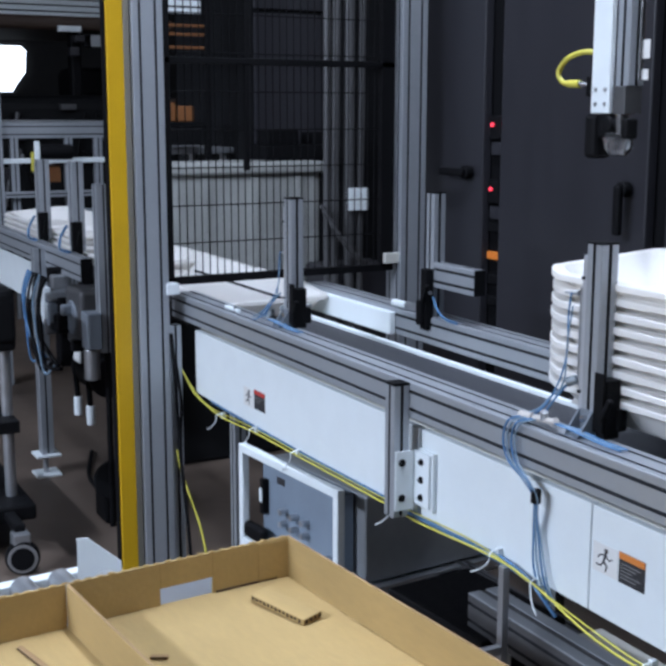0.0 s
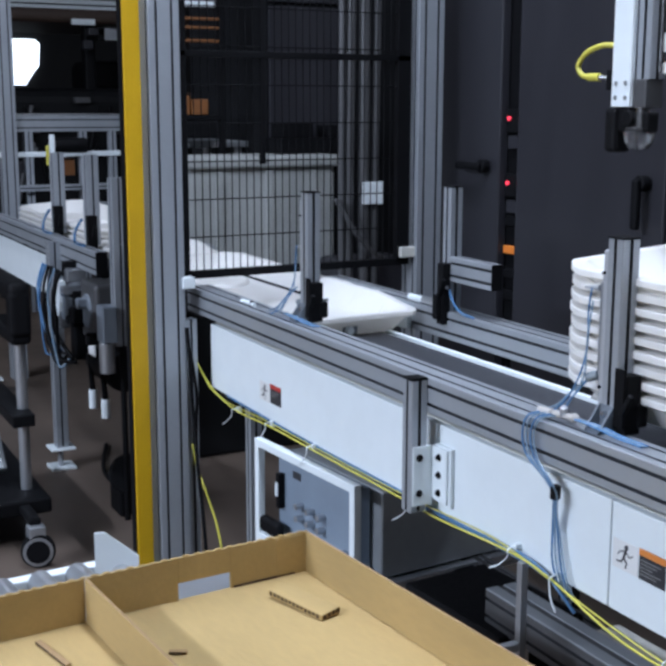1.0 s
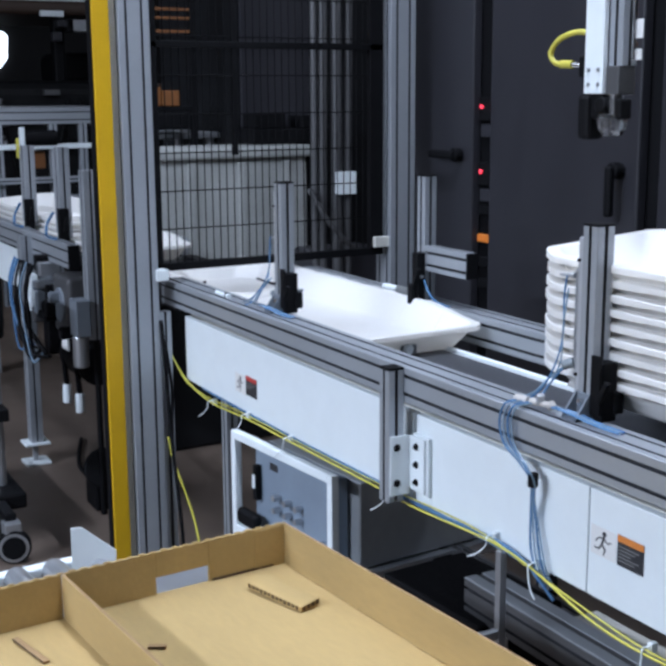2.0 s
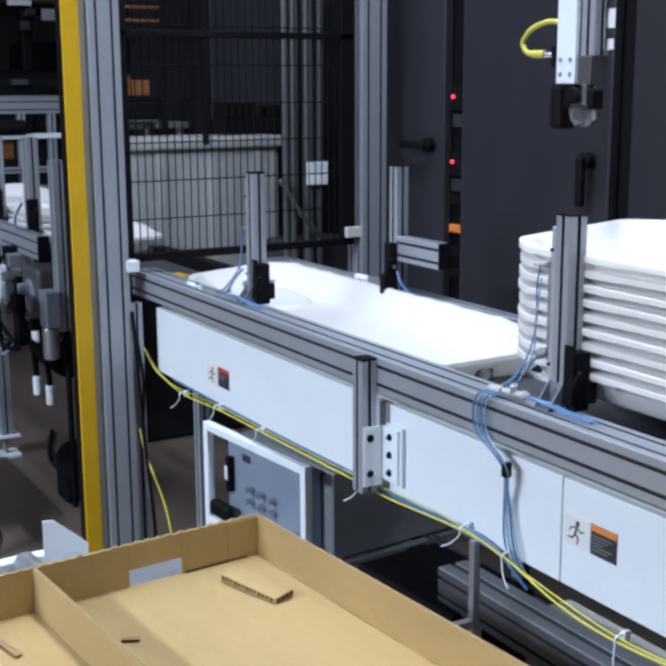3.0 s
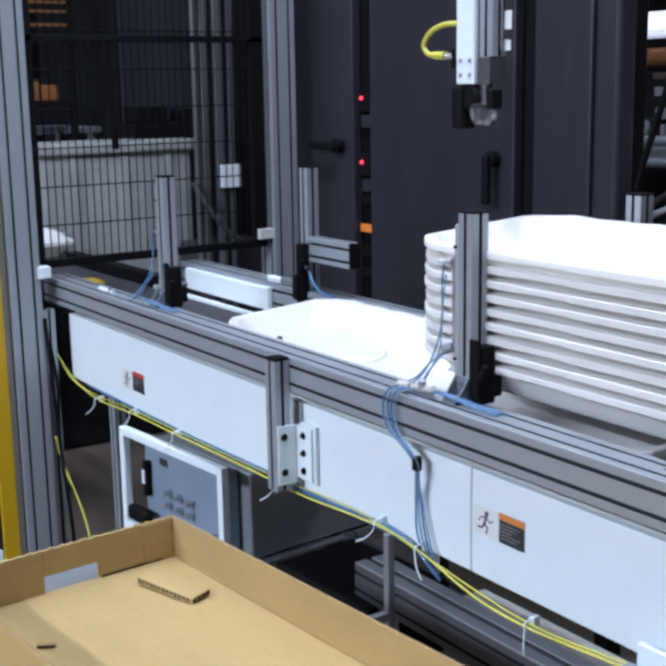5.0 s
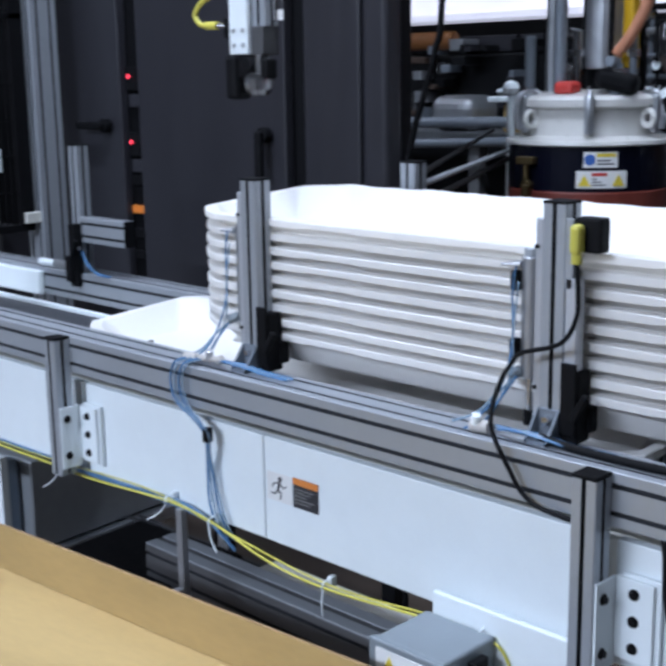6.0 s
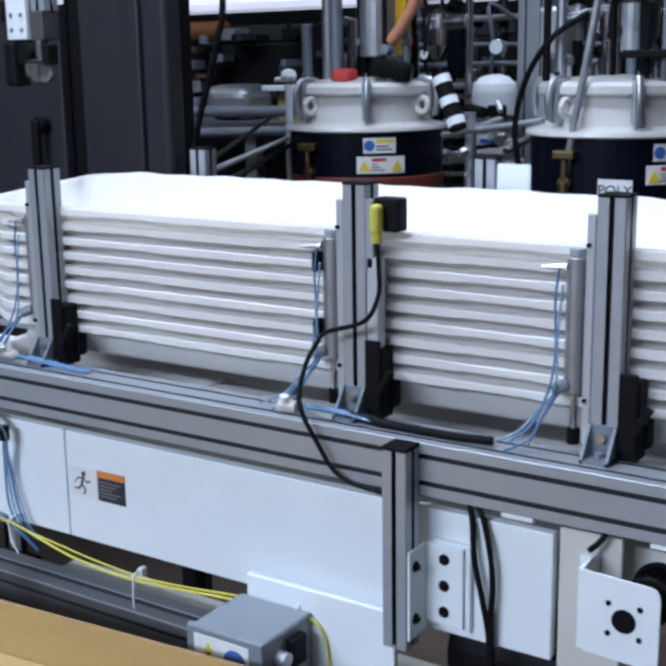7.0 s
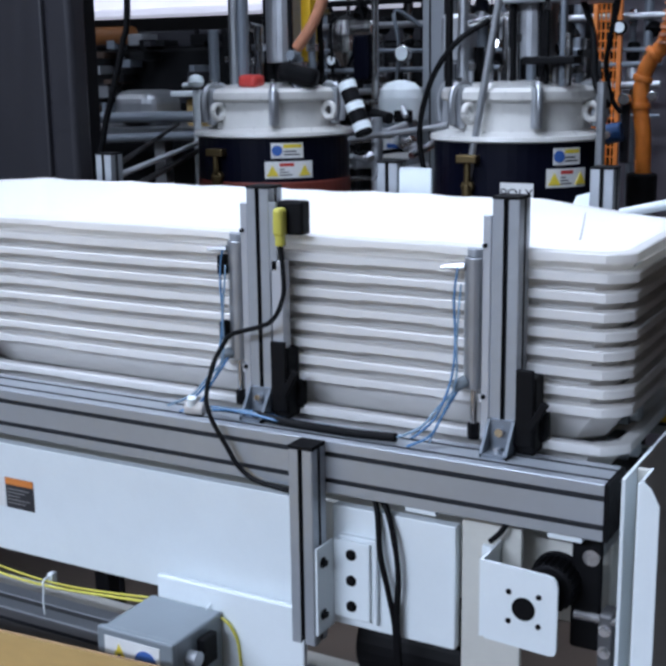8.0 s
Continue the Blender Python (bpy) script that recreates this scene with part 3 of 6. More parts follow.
for x, z, dx in ((-1.10, 0.712, -0.07), (-0.60, 0.728, -0.05), (-0.1, 0.735, -0.06), (0.275, 0.757, -0.06), (0.70, 0.71, 0.0), (1.03, 0.735, 0.0), (0.405, 0.747, 0.02), (-0.86, 0.728, -0.05)):
    tube([(x, 0.028, z + 0.012), (x, -0.002, z + 0.010), (x, -0.004, z - 0.006), (x + dx * 0.4, -0.006, z - 0.03), (x + dx, -0.004, z - 0.05)], 0.0016, WHITE, "cable_tie", conveyor, "white nylon cable tie", n=6, res=4)
    part("tie_mount", box(x - 0.005, x + 0.005, 0.012, 0.026, z - 0.002, z + 0.016, 0.0015), WHITE, conveyor)
# tubes falling over the rail near the second post
for k, (o, r, mt) in enumerate(((0.0, 0.0023, BLUET), (0.011, 0.0021, CLEART), (0.024, 0.0021, BLUET), (0.034, 0.0018, CLEART))):
    tube([(0.350 + o, 0.012, 1.054), (0.330 + o, -0.008, 1.044), (0.320 + o, -0.012, 1.010), (0.334 + o, -0.012, 0.972), (0.380 + o * 0.6, -0.010, 0.945), (0.405 + o * 0.3, -0.004, 0.918), (0.398 + o * 0.3, 0.004, 0.88), (0.388 + o * 0.6, 0.012, 0.84), (0.390 + o, 0.012, 0.785), (0.404 + o, 0.012, 0.752), (0.42 + o, 0.02, 0.72)], r, mt, "air_tube", conveyor, "pale blue air tube")
part("tube_wrap", rod((0.4075, 0.0, 0.932), (0.4065, 0.0, 0.906), 0.0095, n=14, bevel=0.002), BLACK, conveyor, "black hook-and-loop tie")

fit = part("air_fitting", rod((0.335, 0.012, 1.053), (0.365, 0.018, 1.053), 0.0085, n=16, bevel=0.003), FITP, conveyor, "pale push-in air fittings")
part("fitting_body", rod((0.365, 0.02, 1.053), (0.415, 0.034, 1.053), 0.0062, n=12, bevel=0.002), FITP, fit)
part("fitting_body", rod((0.386, 0.028, 1.05), (0.392, 0.024, 1.070), 0.0075, n=12, bevel=0.002), GALV, fit)
part("fitting_body", rod((0.41, 0.03, 1.05), (0.425, 0.024, 1.060), 0.007, n=12, bevel=0.002), FITP, fit)
fit2 = part("air_fitting", rod((0.99, 0.02, 1.050), (1.02, 0.026, 1.050), 0.010, n=14, bevel=0.003), FITP, conveyor, "pale push-in air fittings")
part("fitting_body", rod((1.0, 0.02, 1.05), (1.004, 0.016, 1.068), 0.007, n=12), WHITE, fit2)
# white flow control, far guide block
gb = part("guide_block", box(-1.385, -0.868, 0.449, 0.469, 0.962, 1.03, 0.005, seg=3), WHITE, conveyor, "white plastic side guide")
part("block_fitting", rod((-0.90, 0.48, 1.052), (-0.83, 0.48, 1.052), 0.011, n=14, bevel=0.003), WHITE, gb, "white air fittings")
part("block_fitting", rod((-0.84, 0.485, 1.052), (-0.72, 0.485, 1.052), 0.012, n=14, bevel=0.003), GALV, gb)
part("sensor_stud", rod((-1.02, 0.03, R), (-1.02, 0.03, R + 0.014), 0.006, n=12), BLACK, conveyor, "black stud on the rail")
part("rail_fitting", rod((-1.09, 0.03, R + 0.006), (-1.0, 0.03, R + 0.006), 0.006, n=10), WHITE, conveyor, "white tube fitting")


# ---------------------------------------------------------------- what hangs on the guide posts
def gusset(ob):
    g = plate([(0, 0), (0.034, 0), (0.034, 0.006), (0.006, 0.045), (0, 0.045)], 0.004)
    g.transform(Matrix.Rotation(radians(-90), 4, "Z"))
    bm = merge(None, g)
    g2 = plate([(0, 0), (0.034, 0), (0.034, 0.006), (0.006, 0.045), (0, 0.045)], 0.004)
    g2.transform(Matrix.Translation((S - 0.004, 0, 0)) @ Matrix.Rotation(radians(-90), 4, "Z"))
    bm = merge(bm, g2)
    bm = box(0, S, -0.034, 0, 0.0, 0.005, bm=bm)
    bm = box(0, S, -0.005, 0, 0.0, 0.045, bm=bm)
    o = part("corner_gusset", bm, CAST, ob, "cast aluminium corner bracket")
    part("gusset_bolt", rod((S / 2, -0.02, 0.005), (S / 2, -0.02, 0.012), 0.006, n=12), STEEL, o)
    part("gusset_bolt", rod((S / 2, -0.005, 0.03), (S / 2, -0.014, 0.03), 0.006, n=12), STEEL, o)


def clamp(ob, x=S, z=0.0, h=0.105):
    c = part("finger_mechanism", box(x, x + 0.026, 0.0, 0.034, z, z + h, 0.003), BLACK, ob, "black plastic finger holder")
    part("finger", box(x + 0.010, x + 0.033, 0.024, 0.046, z + 0.012, z + h * 0.52, 0.005), BLACK, c)
    part("finger_plate", box(x, x + 0.025, -0.006, 0.0, z + 0.012, z + h + 0.012, 0.002), BLACKM, c)
    part("pivot_pin", rod((x + 0.02, -0.004, z + h * 0.55), (x + 0.02, 0.05, z + h * 0.55), 0.005, n=12), GALV, c)
    part("pivot_screw", bolt((x + 0.013, 0.0, z + h * 0.85), (0, -1, 0), 0.004, 0.003), GALV, c)
    lv = box(-0.005, 0.005, -0.005, 0.005, 0, 0.046, 0.002)
    part("finger_lever", lv, BLACK, c, m=pose(x + 0.018, -0.002, z + 0.035, 0, 30, 0))


def far_clamp(ob):
    """The same holder on the belt side of a far upright."""
    c = part("finger_mechanism", box(0.014, 0.044, -0.026, 0.0, -0.035, 0.135, 0.003), BLACK, ob, "black plastic finger holder")
    part("finger", box(0.018, 0.040, -0.044, -0.026, -0.02, 0.05, 0.005), BLACK, c)
    part("pivot_pin", rod((0.010, -0.013, 0.07), (0.050, -0.013, 0.07), 0.005, n=12), GALV, c)
    part("finger_lever", box(-0.006, 0.006, -0.006, 0.006, 0, 0.055, 0.002), BLACK, c, m=pose(0.034, -0.032, 0.045, 0, 26, 0))


def cylinder(ob, x, y, z0, z1):
    c = part("air_cylinder", rod((x, y, z0), (x, y, z1), 0.0145, n=24, bevel=0.002), GALV, ob, "round steel air cylinder")
    part("end_cap", rod((x, y, z1), (x, y, z1 + 0.012), 0.011, n=20, bevel=0.002), ALU, c)
    part("piston_rod", rod((x, y, z0 - 0.065), (x, y, z0), 0.005, n=12), STEEL, c)
    part("rod_nut", rod((x, y, z0 - 0.072), (x, y, z0 - 0.05), 0.0085, n=6), BLACK, c)
    part("air_port", rod((x - 0.01, y - 0.012, z1 - 0.012), (x - 0.042, y - 0.018, z1 - 0.014), 0.0055, 0.002, n=12), GALV, c, "steel air fitting")
    part("air_port", rod((x - 0.006, y - 0.012, z0 + 0.012), (x - 0.022, y - 0.024, z0 + 0.004), 0.009, n=12, bevel=0.002), JBOX, c, "grey air fitting")
    return c


def strip(ob, x0, z0, z1):
    s = part("mounting_strip", box(x0, x0 + 0.012, 0.004, 0.012, z0, z1, 0.002), ALU_Z, ob, "thin aluminium mounting strip")
    for z in (z0 + 0.06, z1 - 0.04):
        part("strip_screw", rod((x0 + 0.004, 0.0, z), (x0 + 0.004, 0.006, z), 0.003, n=10), BLACK, s)


for key in "BDEF":
    gusset(NEAR[key])
    clamp(NEAR[key])
    strip(NEAR[key], -0.014, 0.012, 0.315)
for key in "CHGI":
    far_clamp(NEAR[key])
cylinder(NEAR["F"], -0.034, 0.030, 0.075, 0.255)
cylinder(NEAR["D"], -0.030, 0.032, 0.075, 0.255)
cylinder(NEAR["E"], -0.040, 0.034, 0.075, 0.255)
cylinder(NEAR["B"], -0.034, 0.040, 0.03, 0.20)
e = NEAR["E"]
for z in (0.105, 0.205):
    part("position_sensor", box(-0.062, -0.050, 0.01, 0.026, z, z + 0.03, 0.003), BLACK, e, "small black position sensor")
sens = part("sensor_head", box(S + 0.010, S + 0.052, 0.004, 0.030, 0.272, 0.320, 0.004), BLACK, e, "black photo sensor with yellow plug")
part("sensor_plug", box(S + 0.014, S + 0.030, -0.016, 0.004, 0.270, 0.312, 0.006), YCABLE, sens, "yellow cable plug")
part("sensor_plug", rod((S + 0.022, -0.006, 0.272), (S + 0.022, -0.006, 0.258), 0.0075, n=14), YCABLE, sens)
part("sensor_bracket", box(S, S + 0.012, 0.0, 0.004, 0.22, 0.318, 0.001), ALU, e, "bent aluminium sensor bracket")
part("sensor_bracket", box(S + 0.002, S + 0.02, 0.0, 0.02, 0.10, 0.235, 0.001), ALU_Z, e)
tube([(S + 0.022, -0.006, 0.262), (S + 0.028, -0.01, 0.22), (S + 0.030, -0.016, 0.185), (S + 0.014, -0.028, 0.150), (-0.01, -0.03, 0.128), (-0.022, -0.036, 0.113), (-0.034, -0.05, 0.08), (-0.026, -0.078, 0.03), (0.008, -0.078, -0.03), (0.03, -0.076, -0.06), (0.06, -0.074, -0.074), (0.115, -0.07, -0.080)], 0.0036, BLACK, "sensor_cable", e, "black sensor cable looped over the rail")
tube([(0.02, -0.026, 0.010), (0.085, -0.03, 0.006), (0.18, -0.032, 0.006), (0.255, -0.032, 0.009)], 0.0062, BLACK, "sensor_cable", e, "black sleeved tube along the rail")
# thin blue tubes at the posts
for key in "DEFB":
    p = NEAR[key]
    dz = -0.05 if key == "B" else 0.0
    tube([(-0.052, 0.012, 0.242 + dz), (-0.056, 0.01, 0.20 + dz), (-0.053, 0.008, 0.14 + dz * .6), (-0.054, -0.004, 0.09 + dz * .3), (-0.070, -0.02, 0.04), (-0.10, -0.03, 0.010)], 0.0018, BLUET, "air_tube", p, "thin blue air tube", n=6)
    tube([(-0.047, 0.012, 0.22 + dz), (-0.049, 0.004, 0.15 + dz), (-0.048, 0.0, 0.09 + dz * .3), (-0.06, -0.01, 0.05), (-0.075, -0.028, 0.006)], 0.0016, CLEART, "air_tube", p, "thin pale air tube", n=6)
    tube([(-0.048, 0.012, 0.08), (-0.07, -0.01, 0.052), (-0.09, -0.025, 0.025), (-0.13, -0.034, 0.006)], 0.0020, CLEART, "air_tube", p, "thin pale air tube", n=6)
    tube([(-0.046, 0.010, 0.08), (-0.06, -0.014, 0.046), (-0.072, -0.03, 0.018), (-0.10, -0.045, 0.003)], 0.0020, BLUET, "air_tube", p, "thin blue air tube", n=6)
    if key in "BDE":
        for o in (0, 0.007, 0.014):
            tube([(-0.05 - o, -0.03 + o, 0.008), (-0.01, -0.042 + o * .4, 0.016), (0.03, -0.036 + o, 0.012), (0.08, -0.032 + o, 0.006), (0.14, -0.03 + o, 0.005)], 0.0021, BLUET if o != 0.007 else CLEART, "air_tube", p, "blue air tube on the rail")
for key in "CH":
    tube([(S + 0.005, -0.002, 0.06), (S + 0.03, -0.006, 0.03), (S + 0.08, -0.01, 0.008), (S + 0.14, -0.012, 0.005)], 0.0036, BLUET, "air_tube", NEAR[key], "blue air tube")
part("side_arm", bar_x(S, 0.235, 0.0, 0.085, 1, 2, 0.034), ALU2, NEAR["C"], "short slotted aluminium arm")
part("arm_end", box(0.235, 0.239, 0.0, 0.034, 0.085, 0.153, 0.001), BLACK, NEAR["C"])
part("sensor_plate", box(S + 0.004, S + 0.065, 0.0, 0.003, 0.265, 0.335, 0.004), WHITE, NEAR["G"], "pale square reflector plate")

# ---------------------------------------------------------------- drive end of the conveyor
drv = thing("drive_bracket", "white punched motor bracket plate at the conveyor end", "bracket", pose(1.488, 0, 0))
pts = [(0.004, 0.818), (0.092, 0.813), (0.098, 0.815), (0.1, 0.821), (0.1, 0.906), (0.098, 0.914), (0.094, 0.919), (0.087, 0.921), (0.0, 0.926), (0.0, 0.822)]
bm = plate(pts, 0.004)
bm.transform(Matrix.Translation((0, -0.034, 0)))
bm = box(-0.004, 0.0, -0.034, 0.036, 0.82, 0.926, 0.0, bm=bm)
bm = box(-0.026, 0.0, 0.026, 0.036, 0.812, 0.918, 0.002, bm=bm)
part("plate", bm, WHITE, drv)
part("shaft_hole", rod((0.056, -0.0352, 0.87), (0.056, -0.030, 0.87), 0.0155, n=28), BLACK, drv, "round shaft hole")
for dx, dz in ((-0.02, -0.02), (0.02, -0.02), (-0.02, 0.02), (0.02, 0.02)):
    part("screw_hole", rod((0.056 + dx, -0.035, 0.87 + dz), (0.056 + dx, -0.031, 0.87 + dz), 0.0038, n=14), BLACK, drv)
part("pivot_screw", bolt((-0.015, 0.026, 0.835), (0, -1, 0), 0.006, 0.006), GALV, drv)
pul = thing("drive_pulley", "black ribbed drive pulley behind the bracket plate", "pulley", pose(1.566, 0.0, 0.889))
part("wheel", rod((0, -0.004, 0), (0, 0.034, 0), 0.031, n=36, bevel=0.003), BLACK, pul)
for k in range(24):
    a = 2 * math.pi * k / 24
    part("tooth", rod((0.031 * math.cos(a), 0.0, 0.031 * math.sin(a)), (0.031 * math.cos(a), 0.032, 0.031 * math.sin(a)), 0.0022, n=6), BLACK, pul)
part("flange", rod((0, 0.034, 0), (0, 0.04, 0), 0.036, n=36, bevel=0.001), BLACKM, pul)
part("hub", rod((0, -0.012, 0), (0, 0.0, 0), 0.014, n=20, bevel=0.002), BLACKM, pul)
part("bearing_plate", box(1.585, 1.625, 0.03, 0.036, 0.80, 0.962, 0.004), BLACKM, conveyor, "black bearing plate")
part("idler_roller", rod((1.612, 0.024, 0.93), (1.612, 0.40, 0.93), 0.011, n=20), STEEL, conveyor, "steel idler roller")
part("take_up_screw", rod((1.60, 0.0, 0.862), (1.655, 0.0, 0.862), 0.006, n=12), STEEL, conveyor)
part("take_up_block", box(1.632, 1.650, -0.006, 0.03, 0.74, 0.870, 0.003), DARK2[0], conveyor, "steel take-up block")
for z in (0.79, 0.82, 0.85):
    part("bolt", bolt((1.641, -0.006, z), (0, -1, 0), 0.0055, 0.006), STEEL, conveyor)
grd = thing("end_guard", "white folded sheet guard at the conveyor end", "guard", pose(-0.005, 0, 0))
bm = plate([(1.688, 0.60), (1.713, 0.60), (1.713, 1.035), (1.703, 1.054), (1.694, 1.062), (1.688, 1.062)], 0.004, bevel=0.0008)
bm.transform(Matrix.Translation((0, -0.034, 0)))
part("front_flange", bm, WHITE, grd)
part("return_web", box(1.686, 1.690, -0.033, 0.03, 0.60, 1.060, 0.001), WHITE, grd)
part("inner_flange", box(1.671, 1.687, 0.022, 0.026, 0.60, 1.06, 0.001), BEIGE, grd)
for z in (0.66, 0.70):
    part("hinge_knuckle", rod((1.680, -0.02, z), (1.680, -0.02, z + 0.025), 0.006, n=12), BLACKM, grd)
part("side_sheet", box(1.666, 1.671, -0.030, 0.60, 0.60, 1.062, 0.001), WHITE, grd)
part("hinge_block", box(1.645, 1.671, 0.0, 0.03, 0.72, 0.74, 0.002), GALV, grd)
part("yellow_stop", box(1.56, 1.64, 0.42, 0.45, 1.0, 1.02, 0.003), YELLOW, conveyor, "yellow stop bar")
for pts in ([(1.30, 0.03, 0.962), (1.312, 0.018, 0.93), (1.318, 0.012, 0.883), (1.330, 0.012, 0.83), (1.341, 0.012, 0.772), (1.345, 0.015, 0.66)], [(1.305, 0.03, 0.962), (1.325, 0.02, 0.945), (1.341, 0.012, 0.90), (1.346, 0.012, 0.85), (1.344, 0.012, 0.79), (1.35, 0.015, 0.66)]):
    tube(pts, 0.0044, BLACK, "cable", conveyor, "black cable hanging from the rail")
tube([(1.50, 0.03, 0.962), (1.492, 0.02, 0.945), (1.478, 0.016, 0.93)], 0.004, BLACK, "cable", conveyor, "black cable")
for x in (1.36, 1.56):
    part("slot_clip", box(x, x + 0.045, 0.004, 0.03, R - 2 * S - 0.008, R - 2 * S, 0.001), WHITE, conveyor)
part("lower_panel", box(0.93, 1.195, 0.006, 0.018, 0.45, 0.775, 0.003), WHITE, conveyor, "white drive cover panel")
part("motor", rod((1.25, 0.12, 0.70), (1.45, 0.12, 0.70), 0.06, n=28, bevel=0.006), BLACKM, conveyor, "black gear motor under the bed")
part("belt_knob", rod((0.76, 0.2, 0.70), (0.76, 0.2, 0.80), 0.03, n=24, bevel=0.004), BLACK, conveyor, "black underside foot")
jb = thing("junction_box", "grey enamelled electrical junction box with warning label", "electrical box", pose(0.922, -0.115, 0.442))
part("body", box(0, 0.132, 0, 0.118, 0, 0.30, 0.004), JBOX, jb)
part("cover", box(-0.003, 0.135, -0.012, 0.001, -0.003, 0.303, 0.003), JBOX, jb, "grey hinged cover")
part("side_latch", box(0.132, 0.145, 0.05, 0.085, 0.24, 0.285, 0.002), BLACK, jb)
part("conduit_hub", rod((0.132, 0.03, 0.265), (0.150, 0.03, 0.265), 0.012, n=16), GALV, jb)
lb = part("label", box(0.012, 0.112, -0.0132, -0.012, 0.225, 0.292), LABELW, jb, "white warning label")
tri = plate([(0.016, 0.240), (0.062, 0.240), (0.039, 0.284)], 0.0006)
tri.transform(Matrix.Translation((0, -0.0138, 0)))
part("warning_triangle", tri, LABELY, lb)
part("bolt_mark", box(0.036, 0.042, -0.0144, -0.0138, 0.246, 0.268), LABELK, lb)
part("round_sign", rod((0.087, -0.0138, 0.262), (0.087, -0.0132, 0.262), 0.021, n=28), LABELB, lb)
part("text_bar", box(0.02, 0.105, -0.0138, -0.0132, 0.229, 0.235), LABELK, lb)

# lower frame of the conveyor stand
stand = thing("conveyor_stand", "slotted aluminium stand below the conveyor bed", "stand")
# beam in shade is coloured dark, its lit top laid on as bright strips
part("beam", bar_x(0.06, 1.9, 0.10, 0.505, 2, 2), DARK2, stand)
for y in (0.10, 0.146):
    part("top_strip", box(0.06, 1.9, y, y + 0.030, 0.5815, 0.5845, 0.001), ALU, stand, "bright aluminium strip drawn for the beam's lit top")
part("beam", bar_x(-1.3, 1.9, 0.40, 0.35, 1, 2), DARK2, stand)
for x in (1.82,):
    for y in (0.10, 0.40):
        part("leg", bar_z(0.02, 0.80, x, y), ALU2, stand)
        part("foot", rod((x + S / 2, y + S / 2, 0), (x + S / 2, y + S / 2, 0.02), 0.03, n=20), BLACK, stand)
for x in (-1.15,):
    for y in (0.06, 0.40):
        part("leg", bar_z(0.02, 0.80, x, y), ALU2, stand)
        part("foot", rod((x + S / 2, y + S / 2, 0), (x + S / 2, y + S / 2, 0.02), 0.03, n=20), BLACK, stand)
part("tray_sheet", box(0.1, 1.85, 0.20, 0.44, 0.44, 0.446), BEIGE, stand)

# ---------------------------------------------------------------- valve cart and black bin under the conveyor
vc = thing("valve_cart", "white tube frame cart with a blue-grey valve panel", "cart", pose(-0.90, -0.02, 0, 0, 0, 5))
for x in (0.0, 0.485):
    part("upright", box(x, x + 0.022, 0, 0.022, 0.02, 0.69, 0.002), WHITE, vc)
    part("upright", box(x, x + 0.022, 0.72, 0.742, 0.02, 0.40, 0.002), WHITE, vc)
for z in (0.668, 0.40):
    part("cross_bar", box(0.022, 0.485, 0, 0.022, z, z + 0.022, 0.002), WHITE, vc)
part("shelf", box(0.0, 0.52, 0.03, 0.75, 0.385, 0.40, 0.002), WHITE, vc)
part("shelf_rail", box(0.505, 0.53, 0.0, 0.75, 0.40, 0.425, 0.002), GALV, vc)
part("shelf_slot", box(0.5305, 0.532, 0.30, 0.36, 0.405, 0.418), BLACK, vc)
pn = part("valve_panel", box(0.05, 0.46, 0.05, 0.08, 0.42, 0.66, 0.003), BLUEG, vc, "blue-grey valve panel")
part("switch", box(0.065, 0.085, 0.03, 0.05, 0.50, 0.60, 0.003), BLACK, pn, "black rocker switch")
part("switch", box(0.068, 0.082, 0.026, 0.03, 0.535, 0.575, 0.002), WHITE, pn)
for i in range(3):
    for j in range(2):
        part("valve_knob", rod((0.18 + 0.055 * i, 0.05, 0.50 + 0.035 * j), (0.18 + 0.055 * i, 0.025, 0.50 + 0.035 * j), 0.009, n=16, bevel=0.002), GALV, pn, "metal valve knob")
part("gauge", rod((0.40, 0.05, 0.46), (0.40, 0.03, 0.46), 0.020, n=24, bevel=0.003), STEEL, pn, "round steel gauge")
part("gauge_face", rod((0.40, 0.0305, 0.46), (0.40, 0.029, 0.46), 0.016, n=24), WHITE, pn)
part("panel_label", box(0.13, 0.17, 0.0485, 0.05, 0.60, 0.62), LABELK, pn)
part("cabinet", box(0.05, 0.50, 0.09, 0.75, 0.426, 0.655, 0.004), HOUSE, vc, "galvanised steel housing")
part("cable_bundle", box(0.02, 0.12, 0.0, 0.03, 0.425, 0.47, 0.012, seg=3), BLACK, vc)
bin_ = thing("storage_bin", "black plastic storage bin under the conveyor", "bin", pose(-0.19, 0.06, 0.265, 0, 0, 4))
part("tub", box(0, 0.33, 0, 0.22, 0, 0.24, 0.012, seg=3), BLACK, bin_)
part("rim", box(-0.008, 0.338, -0.008, 0.228, 0.225, 0.245, 0.005), BLACK, bin_)
part("tag", box(0.338, 0.341, 0.03, 0.07, 0.14, 0.225), LABELW, bin_)
bs = thing("bin_rack", "grey square tube rack beside the bin", "rack", pose(0.30, 0.0, 0))
for y in (0, -0.24):
    part("upright", box(0.0, 0.016, y, y + 0.016, 0, 0.75 if y == 0 else 0.60, 0.002), GALV, bs)
part("rail", box(0.0, 0.016, -0.224, 0.0, 0.572, 0.590, 0.002), GALV, bs)
part("rail", box(0.0, 0.016, -0.224, 0.0, 0.20, 0.218, 0.002), GALV, bs)
part("bin_shelf", box(-0.46, 0.0, 0.03, 0.32, 0.25, 0.265, 0.002), GALV, bs)
for x in (-0.46, -0.02):
    for y in (0.03, 0.30):
        part("leg", box(x, x + 0.018, y, y + 0.018, 0, 0.25, 0.002), GALV, bs)

